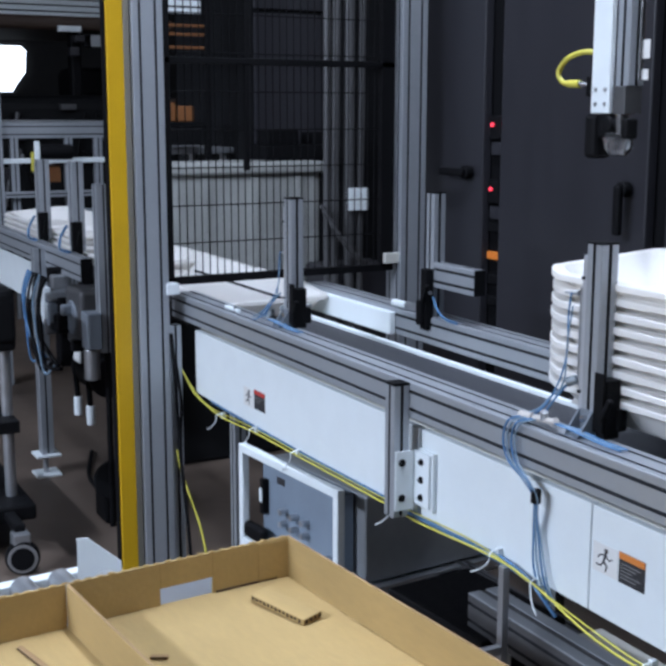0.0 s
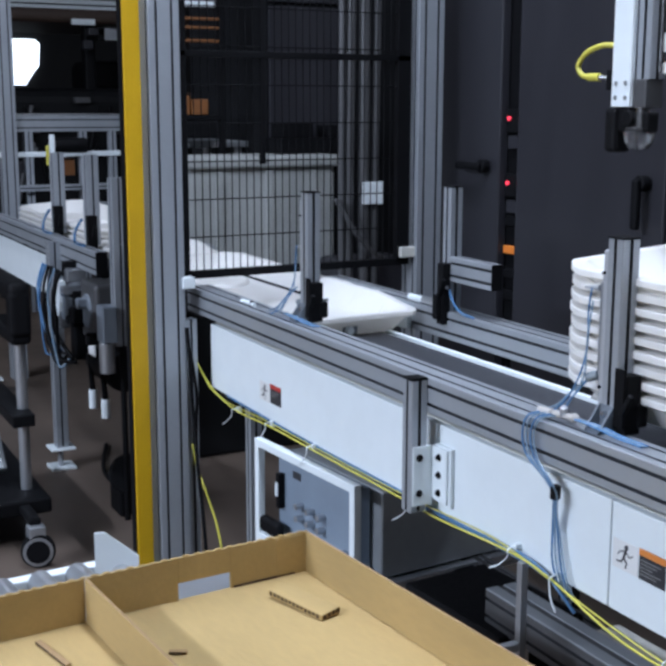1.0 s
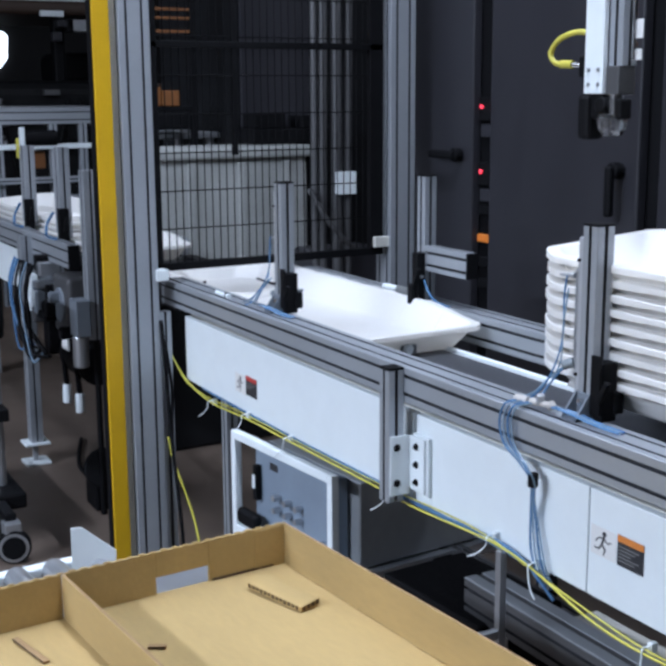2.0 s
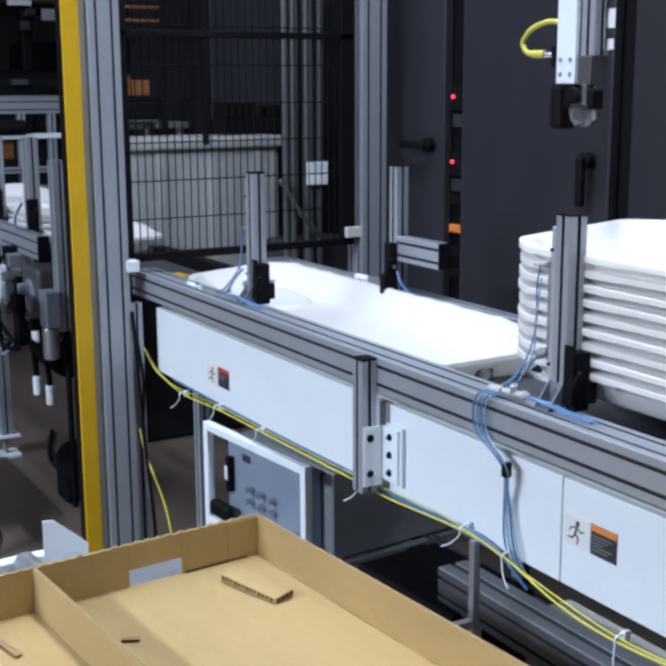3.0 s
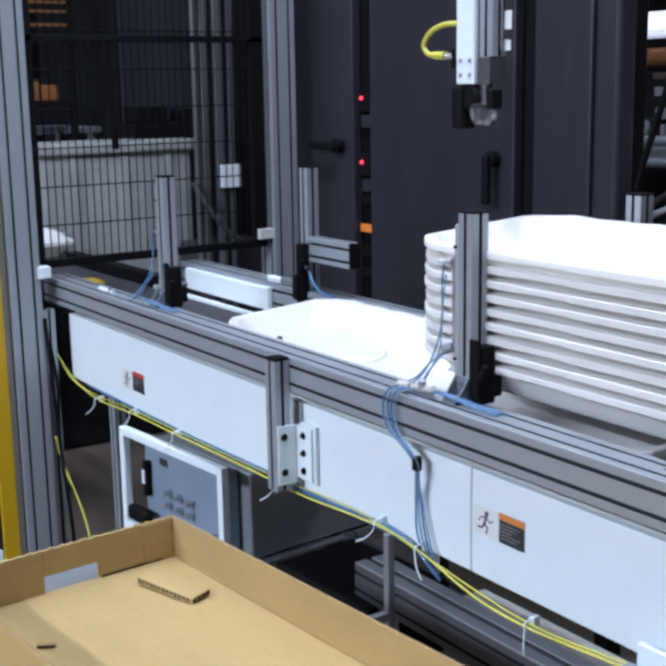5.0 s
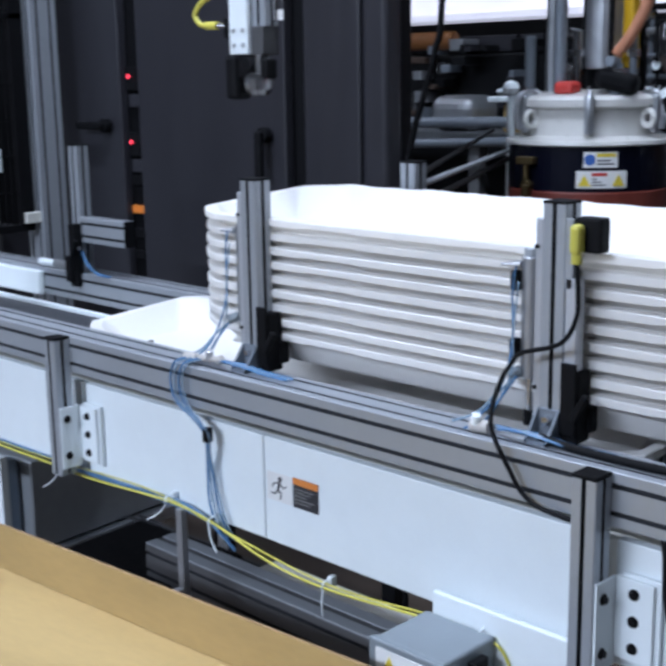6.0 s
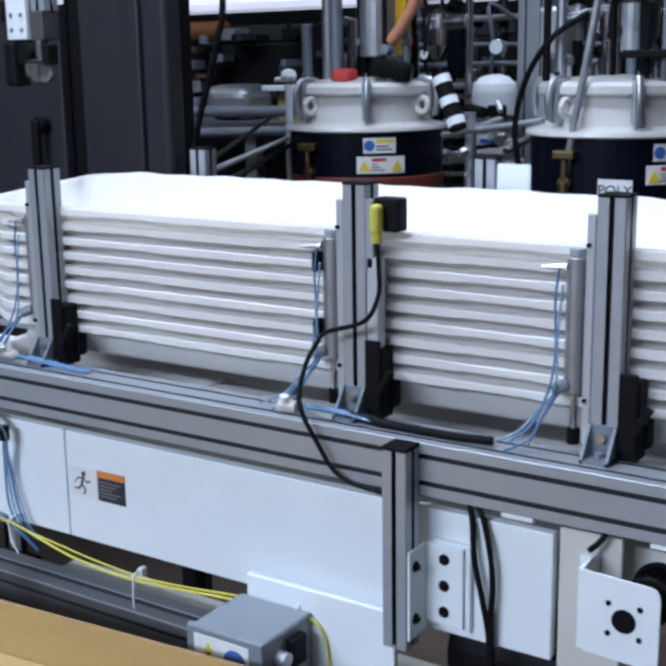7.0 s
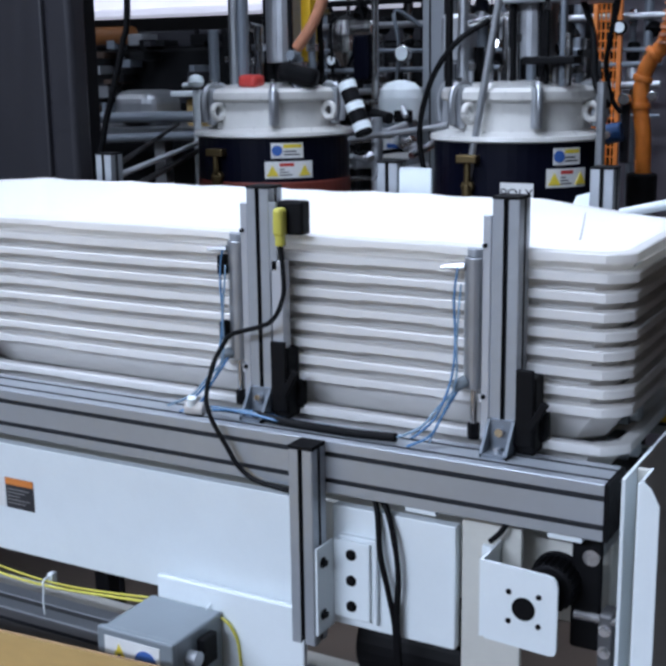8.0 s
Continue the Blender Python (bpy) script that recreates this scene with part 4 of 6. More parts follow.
# ---------------------------------------------------------------- gripper over the belt
gr = thing("pick_arm", "white and steel vertical pick arm with a black gripper", "robot arm", pose(0.158, 0.298, 0))
part("cover_plate", box(0, 0.054, 0, 0.012, 1.597, 3.0, 0.002), WHITE, gr, "white cover plate")
for dx in (0.013, 0.041):
    for z in (1.615, 1.643, 2.1):
        part("screw", bolt((dx, 0, z), (0, -1, 0), 0.0032, 0.002), GALV, gr)
part("slide_rail", bar_z(1.65, 6.0, 0.056, 0.012), ALU2, gr, "slotted aluminium slide")
part("slide_block", box(0.056, 0.092, 0.006, 0.05, 1.595, 1.650, 0.003), DARK2[0], gr)
part("side_rod", rod((0.106, 0.03, 1.66), (0.106, 0.03, 3.0), 0.006, n=12), STEEL, gr)
part("gripper_jaw", box(-0.012, 0.022, -0.006, 0.04, 1.508, 1.596, 0.009), BLACK, gr, "black gripper jaw")
part("gripper_body", box(0.012, 0.052, 0.003, 0.045, 1.548, 1.597, 0.006), BLACK, gr)
part("gripper_knuckle", rod((0.05, -0.002, 1.575), (0.05, 0.05, 1.575), 0.016, n=20, bevel=0.003), BLACKM, gr)
part("gripper_lever", box(0.090, 0.108, 0.0, 0.03, 1.548, 1.588, 0.005), BLACK, gr)
part("spindle", rod((0.074, 0.018, 1.555), (0.074, 0.018, 1.596), 0.015, n=20, bevel=0.002), STEEL, gr)
part("clear_shield", lathe([(0.003, 1.514), (0.018, 1.517), (0.027, 1.528), (0.030, 1.545), (0.028, 1.558), (0.010, 1.561)], 32), CLEAR, gr, "clear round shield", m=pose(0.064, 0.02, 0))
part("cable_gland", box(-0.018, 0.0, 0.0, 0.02, 1.63, 1.67, 0.003), BLACK, gr)
tube([(0.0, 0.01, 1.715), (-0.03, 0.0, 1.717), (-0.078, 0.0, 1.705), (-0.104, 0.0, 1.68), (-0.090, 0.0, 1.660), (-0.06, 0.0, 1.656), (-0.035, 0.0, 1.655)], 0.0055, YCABLE, "sensor_cable", gr, "yellow cable loop")
part("cable_plug", rod((-0.07, 0.0, 1.656), (-0.035, 0.0, 1.655), 0.008, n=14), YCABLE, gr)
part("cable_plug", rod((-0.035, 0.0, 1.655), (-0.015, 0.004, 1.654), 0.006, n=12), STEEL, gr)
part("rating_label", box(0.112, 0.128, 0.03, 0.032, 1.70, 1.735), LABELW, gr)
part("rating_label", box(0.113, 0.126, 0.03, 0.032, 1.66, 1.68), LABELW, gr)

# ---------------------------------------------------------------- inside the cabinet gap
for z in (1.561, 1.357):
    led = part("indicator_module", box(-1.118, -1.060, 0.012, 0.03, z - 0.045, z + 0.03, 0.003), BLACK, cab, "black module with a red light")
    part("indicator_light", rod((-1.10, 0.012, z), (-1.10, 0.006, z), 0.0065, n=16), LEDR, led, "lit red indicator")
    part("terminal", box(-1.11, -1.05, 0.014, 0.03, z - 0.095, z - 0.055, 0.002), GREYP, cab, "grey terminal block")
part("terminal", box(-1.12, -1.05, 0.014, 0.03, 1.13, 1.155, 0.002), ORANGE, cab, "orange terminal strip")
for z in (0.98, 1.05, 1.22):
    part("terminal", box(-1.115, -1.06, 0.014, 0.03, z, z + 0.03, 0.002), BLACK, cab)

# ---------------------------------------------------------------- cardboard details
sc = thing("cardboard_scrap", "torn strip of corrugated cardboard in the tray", "cardboard scrap", pose(0.237, -0.416, 0.7250, 5, 2, 17))
part("strip", box(-0.07, 0.07, -0.026, 0.018, 0, 0.011, 0.0008), CARD, sc)
for k in range(13):
    part("flute", box(-0.066 + k * 0.0102, -0.0600 + k * 0.0102, -0.0268, -0.0258, 0.002 + 0.001 * (k % 3), 0.0095), CARD_DARK, sc)
for k in range(4):
    part("flute", box(0.0695, 0.0708, -0.023 + k * 0.0105, -0.0155 + k * 0.0105, 0.002, 0.0095), CARD_DARK, sc)
for x, y, a, w in ((0.313, -0.684, 62, 0.030), (0.225, -0.866, 12, 0.11)):
    sv = thing("cardboard_scrap", "dark edged sliver of torn cardboard", "cardboard scrap", pose(x, y, 0.7215, 0, 0, a))
    part("strip", box(-w / 2, w / 2, -0.006, 0.004, 0, 0.0042, 0.0005), CARD_EDGE, sv)
    part("flute", box(-w / 2 + 0.002, w / 2 - 0.002, -0.0066, -0.0060, 0.0008, 0.0036), CARD_DARK, sv)
rng = random.Random(4)
for k in range(46):
    y = -0.012 - k * 0.0215
    part("tooth", box(0.0006, 0.0054, y - 0.008 - rng.random() * 0.004, y, BZ1, BZ1 + 0.0012 + rng.random() * 0.0014), CARD, carton)
part("corner_flap", box(0.0055, 0.0075, -0.07, -0.006, BZ0 + 0.008, BZ1 - 0.004, 0.0004), CARD, carton)
# dark strip drawn for the shade along the end wall's foot
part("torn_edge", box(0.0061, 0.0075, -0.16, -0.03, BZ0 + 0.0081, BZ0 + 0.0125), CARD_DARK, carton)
bm = plate([(0, 0), (0.085, 0), (0.085, 0.030), (0.02, 0.085), (0.0, 0.085)], 0.004)
part("end_stop", bm, WHITE, bed, "white triangular end stop", m=pose(-0.245, -0.335, 0.695, 0, 0, 74))
part("end_stop_foot", box(-0.19, -0.02, -0.27, -0.08, 0.698, 0.704, 0.002), GALV, bed)

# ---------------------------------------------------------------- tall post trimmings
pc = thing("post_cables", "black and yellow cables running down beside the upright", "cable", pose(0, 0, 0))
tube([(-1.338, -0.05, 0.93), (-1.33, -0.045, 0.80), (-1.325, -0.04, 0.66), (-1.30, -0.04, 0.52), (-1.27, -0.04, 0.40), (-1.24, -0.04, 0.25), (-1.24, -0.04, 0.01)], 0.006, BLACK, "cable", pc)
tube([(-1.338, -0.04, 0.86), (-1.32, -0.03, 0.72), (-1.33, -0.03, 0.56), (-1.30, -0.03, 0.40), (-1.28, -0.02, 0.2), (-1.25, 0.0, 0.01)], 0.005, BLACK, "cable", pc)
tube([(-1.338, -0.04, 0.56), (-1.32, -0.03, 0.48), (-1.28, -0.015, 0.40), (-1.24, 0.0, 0.31), (-1.21, 0.005, 0.20), (-1.20, 0.005, 0.01)], 0.0038, YCABLE, "cable", pc, "yellow cable")
ps = thing("rear_post", "dark slotted aluminium upright behind the light curtain post", "post", pose(-1.40, -0.046, 0))
part("post", bar_z(0, 0.95, 0, 0, 1, 1), ALU2, ps)
part("fence_bracket", box(-1.40, -1.335, -0.06, -0.02, 1.05, 1.085, 0.003), WHITE, fence, m=pose(1.385, 0, 0))
part("fence_bracket", box(0.0, 0.03, 0.72, 0.79, 1.10, 1.135, 0.003), BEIGE, fence)

# ---------------------------------------------------------------- beyond the fence
cr = thing("plastic_container", "large translucent white storage container behind the fence", "container", pose(-2.9, 0.53, 0))
part("tub", box(-0.28, 0, 0, 0.747, 0.70, 1.353, 0.03, seg=3), CONTP, cr)
part("rim", box(-0.30, 0.03, -0.023, 0.77, 1.325, 1.377, 0.013), CONTP, cr, "rolled white rim")
for y in (0.14, 0.385, 0.607):
    part("rib", box(-0.002, 0.014, y, y + 0.035, 0.75, 1.31, 0.006), CONTP, cr)
part("base", box(-0.28, 0, 0, 0.747, 0, 0.70, 0.02), DARKP, cr, "dark base pallet")
mc = thing("press_machine", "dark steel press machine with pipes behind the fence", "machine", pose(-3.2, 1.05, 0))
part("body", box(-1.0, 0, 0, 1.1, 0.0, 2.6, 0.01), DARKP, mc)
part("panel", box(0.0, 0.02, 0.02, 0.42, 1.45, 2.06, 0.004), GREYP, mc, "grey machine panel")
part("panel", box(0.0, 0.02, 0.02, 0.42, 2.08, 2.6, 0.004), GREYP, mc, "grey machine panel")
part("ledge", box(0.0, 0.18, 0.0, 0.5, 1.38, 1.45, 0.006), BLACKM, mc)
part("ledge_box", box(0.02, 0.16, 0.02, 0.18, 1.45, 1.52, 0.006), BLACKM, mc)
part("ledge_box", box(0.02, 0.16, 0.26, 0.44, 1.45, 1.51, 0.006), BLACKM, mc)
for k, y in enumerate((0.10, 0.15, 0.21, 0.28)):
    part("pipe", rod((0.6, y - 0.02 * (k % 2), 0.4), (0.6, y, 2.6), 0.016 + 0.004 * (k % 3), n=14), DARK2[0], mc, "grey metal pipe")
part("bright_plate", box(0.62, 0.64, 0.19, 0.29, 1.17, 1.27, 0.004), WHITE, mc, "white plate lit from above")
tube([(0.62, 0.06, 1.2), (0.66, 0.14, 1.05), (0.66, 0.24, 0.95), (0.62, 0.30, 0.93)], 0.012, DARK2[0], "hose", mc, "grey ribbed hose")
part("floor_box", box(0.37, 0.57, 0.1, 0.45, 0.0, 0.92, 0.02), GREYP, mc)
ob_ = thing("storage_rack", "orange storage rack with dark boxes in the hall", "rack", pose(-3.32, 0.60, 0))
for y in (-0.02, 0.26):
    part("upright", box(0, 0.03, y, y + 0.03, 0, 2.5, 0.003), BLACKM if y > 0 else ORANGED, ob_)
for z in (1.905, 1.965, 2.005):
    part("beam", box(0, 0.03, 0.012, 0.26, z - 0.014, z, 0.002), ORANGED, ob_)
part("shelf", box(-0.2, 0.03, 0.012, 0.26, 1.535, 1.555, 0.002), BLACKM, ob_)
part("box", box(-0.18, 0.0, 0.02, 0.12, 1.556, 1.645, 0.006), ORANGED, ob_, "orange box")
part("box", box(-0.16, 0.01, 0.125, 0.21, 1.556, 1.63, 0.006), ORANGED, ob_, "orange box")
part("box", box(-0.2, 0.03, 0.03, 0.24, 1.45, 1.53, 0.008), BLACK, ob_)
for k in range(9):
    part("slat", box(0.03, 0.04, -0.01, 0.24, 2.05 + k * 0.035, 2.076 + k * 0.035, 0.002), WHITE, ob_, "pale slat")

tb = thing("work_table", "pale metal work table behind the fence", "table", pose(-3.4, 0.30, 0))
part("top", box(-0.5, 0, 0.30, 0.75, 1.40, 1.43, 0.004), GALV, tb)
for x in (-0.46, -0.04):
    for y in (0.34, 0.71):
        part("leg", rod((x, y, 0), (x, y, 1.40), 0.02, n=12), GALV, tb)
part("jar", rod((-0.1, 0.38, 1.43), (-0.1, 0.38, 1.47), 0.02, n=16, bevel=0.004), WHITE, tb, "small white jar")
part("jar", rod((-0.1, 0.44, 1.43), (-0.1, 0.44, 1.48), 0.02, n=16, bevel=0.004), BLACK, tb, "small black jar")
part("jar", rod((-0.1, 0.34, 1.43), (-0.1, 0.34, 1.475), 0.018, n=16, bevel=0.004), STEEL, tb, "small steel jar")

# ---------------------------------------------------------------- second conveyor in line beyond the light curtain
c2 = thing("belt_conveyor", "second aluminium-railed conveyor carrying white trays", "conveyor", pose(0, 0, 0))
part("near_rail", bar_x(-4.9, -2.49, 0, R - 2.6 * S, 1, 2, 0.046), ALU2, c2)
part("rail_end_cap", box(-2.49, -2.48, 0.0, 0.046, R - 2.6 * S, R - 2.6 * S + 0.092, 0.001), BLACK, c2)
part("far_rail", bar_x(-4.9, -2.49, 0.46, R - 2.6 * S, 1, 2, 0.046), ALU2, c2)
part("belt", box(-4.9, -2.3, 0.10, 0.44, 0.93, 0.96, 0.004), BELT, c2)
part("side_panel", box(-4.9, -3.10, 0.02, 0.03, 0.74, 0.92, 0.002), WHITE, c2)
part("side_panel", box(-3.02, -2.75, 0.02, 0.03, 0.78, 0.92, 0.002), GALV, c2)
for x in (-3.09, -4.6):
    l2 = part("leg", bar_z(0.10, 1.02, x, -0.05, 1, 1, 0.055), ALU2, c2)
    part("foot_plate", box(x - 0.03, x + 0.08, -0.08, 0.03, 0.09, 0.10, 0.002), WHITE, l2)
    part("foot_plate", box(x - 0.03, x + 0.08, -0.08, 0.03, 0.0, 0.012, 0.002), WHITE, l2)
    part("level_screw", rod((x + 0.03, -0.03, 0.01), (x + 0.03, -0.03, 0.09), 0.012, n=12), GALV, l2)
part("leg_bracket", box(-3.035, -2.96, -0.03, 0.0, 0.70, 0.86, 0.003), WHITE, c2)
part("bridge_belt", box(-2.3, -1.66, 0.10, 0.366, 0.945, 0.962, 0.004), BELT, c2, "black transfer belt")
part("bridge_bar", box(-2.3, -1.46, 0.40, 0.45, 0.93, 0.99, 0.004), BLACKM, c2)
part("bridge_bar", box(-2.3, -1.46, 0.05, 0.09, 0.93, 0.985, 0.004), BLACKM, c2)
part("yellow_marker", box(-1.72, -1.62, 0.20, 0.27, 0.962, 0.975, 0.002), YELLOW, c2, "yellow plastic marker")
for k, (x, t) in enumerate(((-2.80, 1.41), (-3.34, 1.40))):
    g2 = thing("guide_post", "slotted aluminium upright on the second conveyor rail", "post", pose(x, 0.05, R - 2.6 * S + 0.09), group="tray guide posts beyond")
    part("post", bar_z(0, t - R, 0, 0, 1, 1, 0.05), ALU2, g2)
    part("strip", box(-0.02, -0.002, 0.0, 0.01, 0.02, t - R - 0.02, 0.002), ALU_Z, g2)
    part("finger_holder", box(0.045, 0.082, -0.012, 0.03, -0.05, 0.125, 0.004), BLACK, g2, "black finger holder")
    part("finger_lever", box(-0.008, 0.008, 0, 0.01, 0, 0.07, 0.003), BLACK, g2, m=pose(0.092, 0.0, 0.03, 0, 30, 0))
    if k == 1:
        part("sensor", box(-0.075, -0.045, 0.0, 0.02, 0.30, 0.39, 0.004), YCABLE, g2, "yellow sensor")
        part("sensor_mount", box(-0.01, 0.02, 0.0, 0.02, 0.32, 0.44, 0.003), WHITE, g2)
    tube([(-0.05, 0.0, 0.10), (-0.08, -0.02, 0.05), (-0.06, -0.03, 0.01), (0.02, -0.04, 0.004), (0.12, -0.04, 0.01)], 0.006, BLUET, "air_tube", g2, "blue air tube")
for k, (x, z) in enumerate(((-4.35, 0.965), (-4.35, 0.99), (-4.33, 1.016))):
    copy_thing(first, pose(x, 0.10, z))
copy_thing(first, pose(-2.96 - 0.75, 0.10, 0.963))
rt = random.Random(12)
for k in range(7):
    x0 = -3.06 + 0.05 * k
    tube([(x0, -0.07, 0.93), (x0 + rt.uniform(-0.03, 0.05), -0.10, 0.84), (x0 + rt.uniform(-0.05, 0.08), -0.10, 0.74), (x0 + rt.uniform(-0.04, 0.06), -0.08, rt.uniform(0.52, 0.66)), (x0 + 0.08, -0.04, 0.56)], rt.uniform(0.005, 0.010), [BLUET, BLUET, BLACK, BLACK, CLEART, BLACK, BLACK][k], "cable", c2, "hanging tube or cable", n=7, res=5)
for k in range(12):
    x, z = rt.uniform(-2.98, -2.35), rt.uniform(0.60, 0.90)
    part("drive_fitting", box(x, x + rt.uniform(0.03, 0.08), -0.05, 0.03, z, z + rt.uniform(0.03, 0.10), 0.008), rt.choice([CAST, BLACKM, GALV, BLACK, DARK2[0], CAST]), c2)
sl = thing("louvre_screen", "pale louvre screen high at the back of the bay", "screen", pose(-8.9, 0, 0))
for k in range(8):
    part("slat", box(0, 0.02, 0.56, 2.28, 2.45 + k * 0.055, 2.45 + 0.042 + k * 0.055, 0.003), WHITE, sl)
for y in (0.56, 2.28 - 0.04):
    part("stile", box(-0.03, 0.0, y, y + 0.04, 0, 2.89, 0.003), BLACKM, sl)
gm = thing("gear_motor", "grey gear motor with black housing under the second conveyor", "motor", pose(-2.62, 0.04, 0))
part("gearbox", box(-0.12, 0.10, -0.04, 0.12, 0.66, 0.90, 0.02, seg=3), DARK2[0], gm)
part("gearbox_face", rod((-0.01, -0.05, 0.78), (-0.01, -0.03, 0.78), 0.07, n=24, bevel=0.006), CAST, gm)
part("motor", rod((-0.10, 0.05, 0.56), (0.20, 0.05, 0.56), 0.085, n=28, bevel=0.01), BLACKM, gm, "black motor barrel")
part("name_plate", box(-0.02, 0.06, -0.04, -0.032, 0.60, 0.66), LABELW, gm)
part("bracket", box(-0.22, -0.14, -0.06, 0.06, 0.55, 0.84, 0.006), BLACKM, gm)
for dx in (-0.05, 0.13):
    part("cable_gland", rod((dx, -0.02, 0.44), (dx, -0.02, 0.36), 0.018, n=14, bevel=0.004), WHITE, gm, "white cable gland")
    tube([(dx, -0.02, 0.60), (dx + 0.02, -0.03, 0.52), (dx, -0.02, 0.44)], 0.012, BLACK, "cable", gm)
part("arm", rod((-0.1, 0.05, 0.56), (-0.1, 0.05, 0.94), 0.03, n=14), BLACKM, gm)
av = thing("air_filter_column", "grey filter column on a slotted upright", "air filter", pose(-2.30, 0.0, 0))
part("upright", bar_z(0.70, 1.335, 0.0, 0.0, 1, 1, 0.055), ALU2, av)
part("stem", rod((0.03, 0.03, 0), (0.03, 0.03, 0.70), 0.012, n=10), BLACKM, av)
part("filter_body", box(0.0, 0.09, -0.06, -0.002, 0.72, 0.86, 0.006), CAST, av, "grey filter body")
part("bowl", rod((0.045, -0.035, 0.72), (0.045, -0.035, 0.60), 0.03, n=20, bevel=0.006), GALV, av)
fr = thing("machine_frame", "slotted aluminium machine frame with cross beams", "frame", pose(-5.0, 0.006, -0.01))
for y in (0.16, 1.0):
    part("upright", bar_z(0, 3.0, 0, y, 2, 2, 0.045), ALU2, fr)
for z in (1.46, 0.95):
    part("beam", bar_y(0.25, 1.0, 0.02, z, 1, 2, 0.045), ALU2, fr)
for y in (0.30, 0.62, 0.80):
    part("stay", bar_z(0.4, 1.46, 0.02, y, 1, 1, 0.045), ALU2, fr)
part("shelf", box(-0.8, 0.0, 0.25, 1.0, 1.55, 1.56, 0.002), GALV, fr)
part("gear", rod((0.06, 0.45, 1.38), (0.06, 0.66, 1.38), 0.045, n=20, bevel=0.008), BLACKM, fr, "black motor barrel")
part("yellow_box", box(-0.1, 0.02, 0.52, 0.60, 1.20, 1.30, 0.006), ORANGED, fr, "dull yellow box")
part("light_rail", box(0.05, 0.07, 0.10, 1.0, 1.315, 1.345, 0.004), WHITE, fr, "white cross rail")
part("rail", bar_y(0.25, 1.0, 0.08, 1.12, 1, 1, 0.035), ALU2, fr)
fk = thing("dark_vehicle", "dark industrial vehicle parked in the unlit bay", "vehicle", pose(-8.2, 0.2, 0))
part("body", box(-2, 0, 0.55, 2.4, 0.3, 1.75, 0.12, seg=4), DARKP, fk)
part("roof", box(-1.8, -0.1, 0.2, 2.4, 2.30, 2.42, 0.05, seg=3), BROWN, fk)
for y in (1.42, 1.80, 2.2):
    part("pillar", box(-0.2, -0.08, y, y + 0.1, 1.7, 2.32, 0.02), BLACKM, fk)
for y in (0.7, 2.0):
    part("wheel", rod((-0.4, y, 0.3), (-0.4, y + 0.25, 0.3), 0.3, n=28, bevel=0.03), BLACK, fk)
    part("wheel", rod((-1.6, y, 0.3), (-1.6, y + 0.25, 0.3), 0.3, n=28, bevel=0.03), BLACK, fk)
part("seat", box(-0.9, -0.4, 1.5, 1.95, 1.7, 2.0, 0.08, seg=3), BLACK, fk)
part("light_bar", box(-0.05, 0.0, 1.3, 1.5, 2.28, 2.33, 0.005), WHITE, fk)
rf = random.Random(31)
for k in range(46):
    y, z = rf.uniform(0.35, 2.3), rf.uniform(1.0, 2.25)
    if 0.55 < y < 1.2 and z > 1.62:
        continue
    w, h = rf.uniform(0.03, 0.16), rf.uniform(0.02, 0.12)
    part("machine_fitting", box(0.0, 0.08, y, y + w, z, z + h, 0.006), rf.choice([BLACKM, GREYP, DARK2[0], BROWN, BLACK, GREYP, GALV]), fk)
for k in range(7):
    y = 0.5 + 0.27 * k
    part("strut", rod((0.05, y, 0.8), (0.05, y + rf.uniform(-0.2, 0.2), 1.6), 0.018, n=8), rf.choice([DARK2[0], BLACKM]), fk)
win = thing("loading_opening", "bright daylit opening at the end of the hall", "opening", pose(-13.98, 0, 0))
bm = plate([(2.12, 1.87), (2.42, 1.87), (2.52, 2.02), (2.60, 2.12), (2.62, 2.40), (2.56, 2.46), (2.05, 2.46), (1.9, 2.3), (1.9, 1.87)], 0.02)
bm.transform(Matrix.Rotation(radians(90), 4, "Z"))
part("opening", bm, GLOW, win, "bright opening")
# push cart
ct = thing("push_cart", "black push cart with a steel pole and swivel caster", "cart", pose(-2.26, -0.36, 0))
part("pole", rod((0, 0, 0.16), (0, 0, 0.86), 0.021, n=18), GALV, ct, "grey steel pole")
part("handle", box(-0.30, 0.09, -0.05, 0.03, 0.90, 0.985, 0.03, seg=3), BLACK, ct, "black handle block")
part("handle", box(0.02, 0.09, -0.05, 0.03, 0.78, 0.95, 0.02, seg=3), BLACK, ct)
part("handle", box(-0.30, 0.08, -0.05, 0.03, 0.75, 0.81, 0.02, seg=3), BLACK, ct)
part("shelf_edge", box(-0.5, 0.11, -0.06, 0.02, 0.455, 0.50, 0.004), BLACK, ct)
part("deck", box(-0.7, 0.14, -0.5, 0.06, 0.13, 0.19, 0.01), BLACK, ct)
part("brace", box(-0.4, -0.05, -0.09, -0.05, 0.0, 0.03, 0.004), GALV, ct, m=pose(-0.06, 0, 0.20, 0, 42, 0))
wh = part("caster", rod((0.30, -0.035, 0.062), (0.335, -0.043, 0.062), 0.060, n=32, bevel=0.006), BLACK, ct, "swivel caster wheel")
part("rim", rod((0.334, -0.043, 0.062), (0.337, -0.0437, 0.062), 0.052, n=32), GALV, wh)
part("hub", rod((0.336, -0.0435, 0.062), (0.340, -0.0444, 0.062), 0.041, n=28), BLACK, wh)
part("fork", box(0.27, 0.33, -0.07, -0.01, 0.10, 0.15, 0.006), GALV, wh)
part("arm", box(0.06, 0.30, -0.06, -0.02, 0.145, 0.175, 0.006), BLACK, ct)
wt = thing("floor_weight", "black round base lying on the floor", "base", pose(-2.32, 0.05, 0))
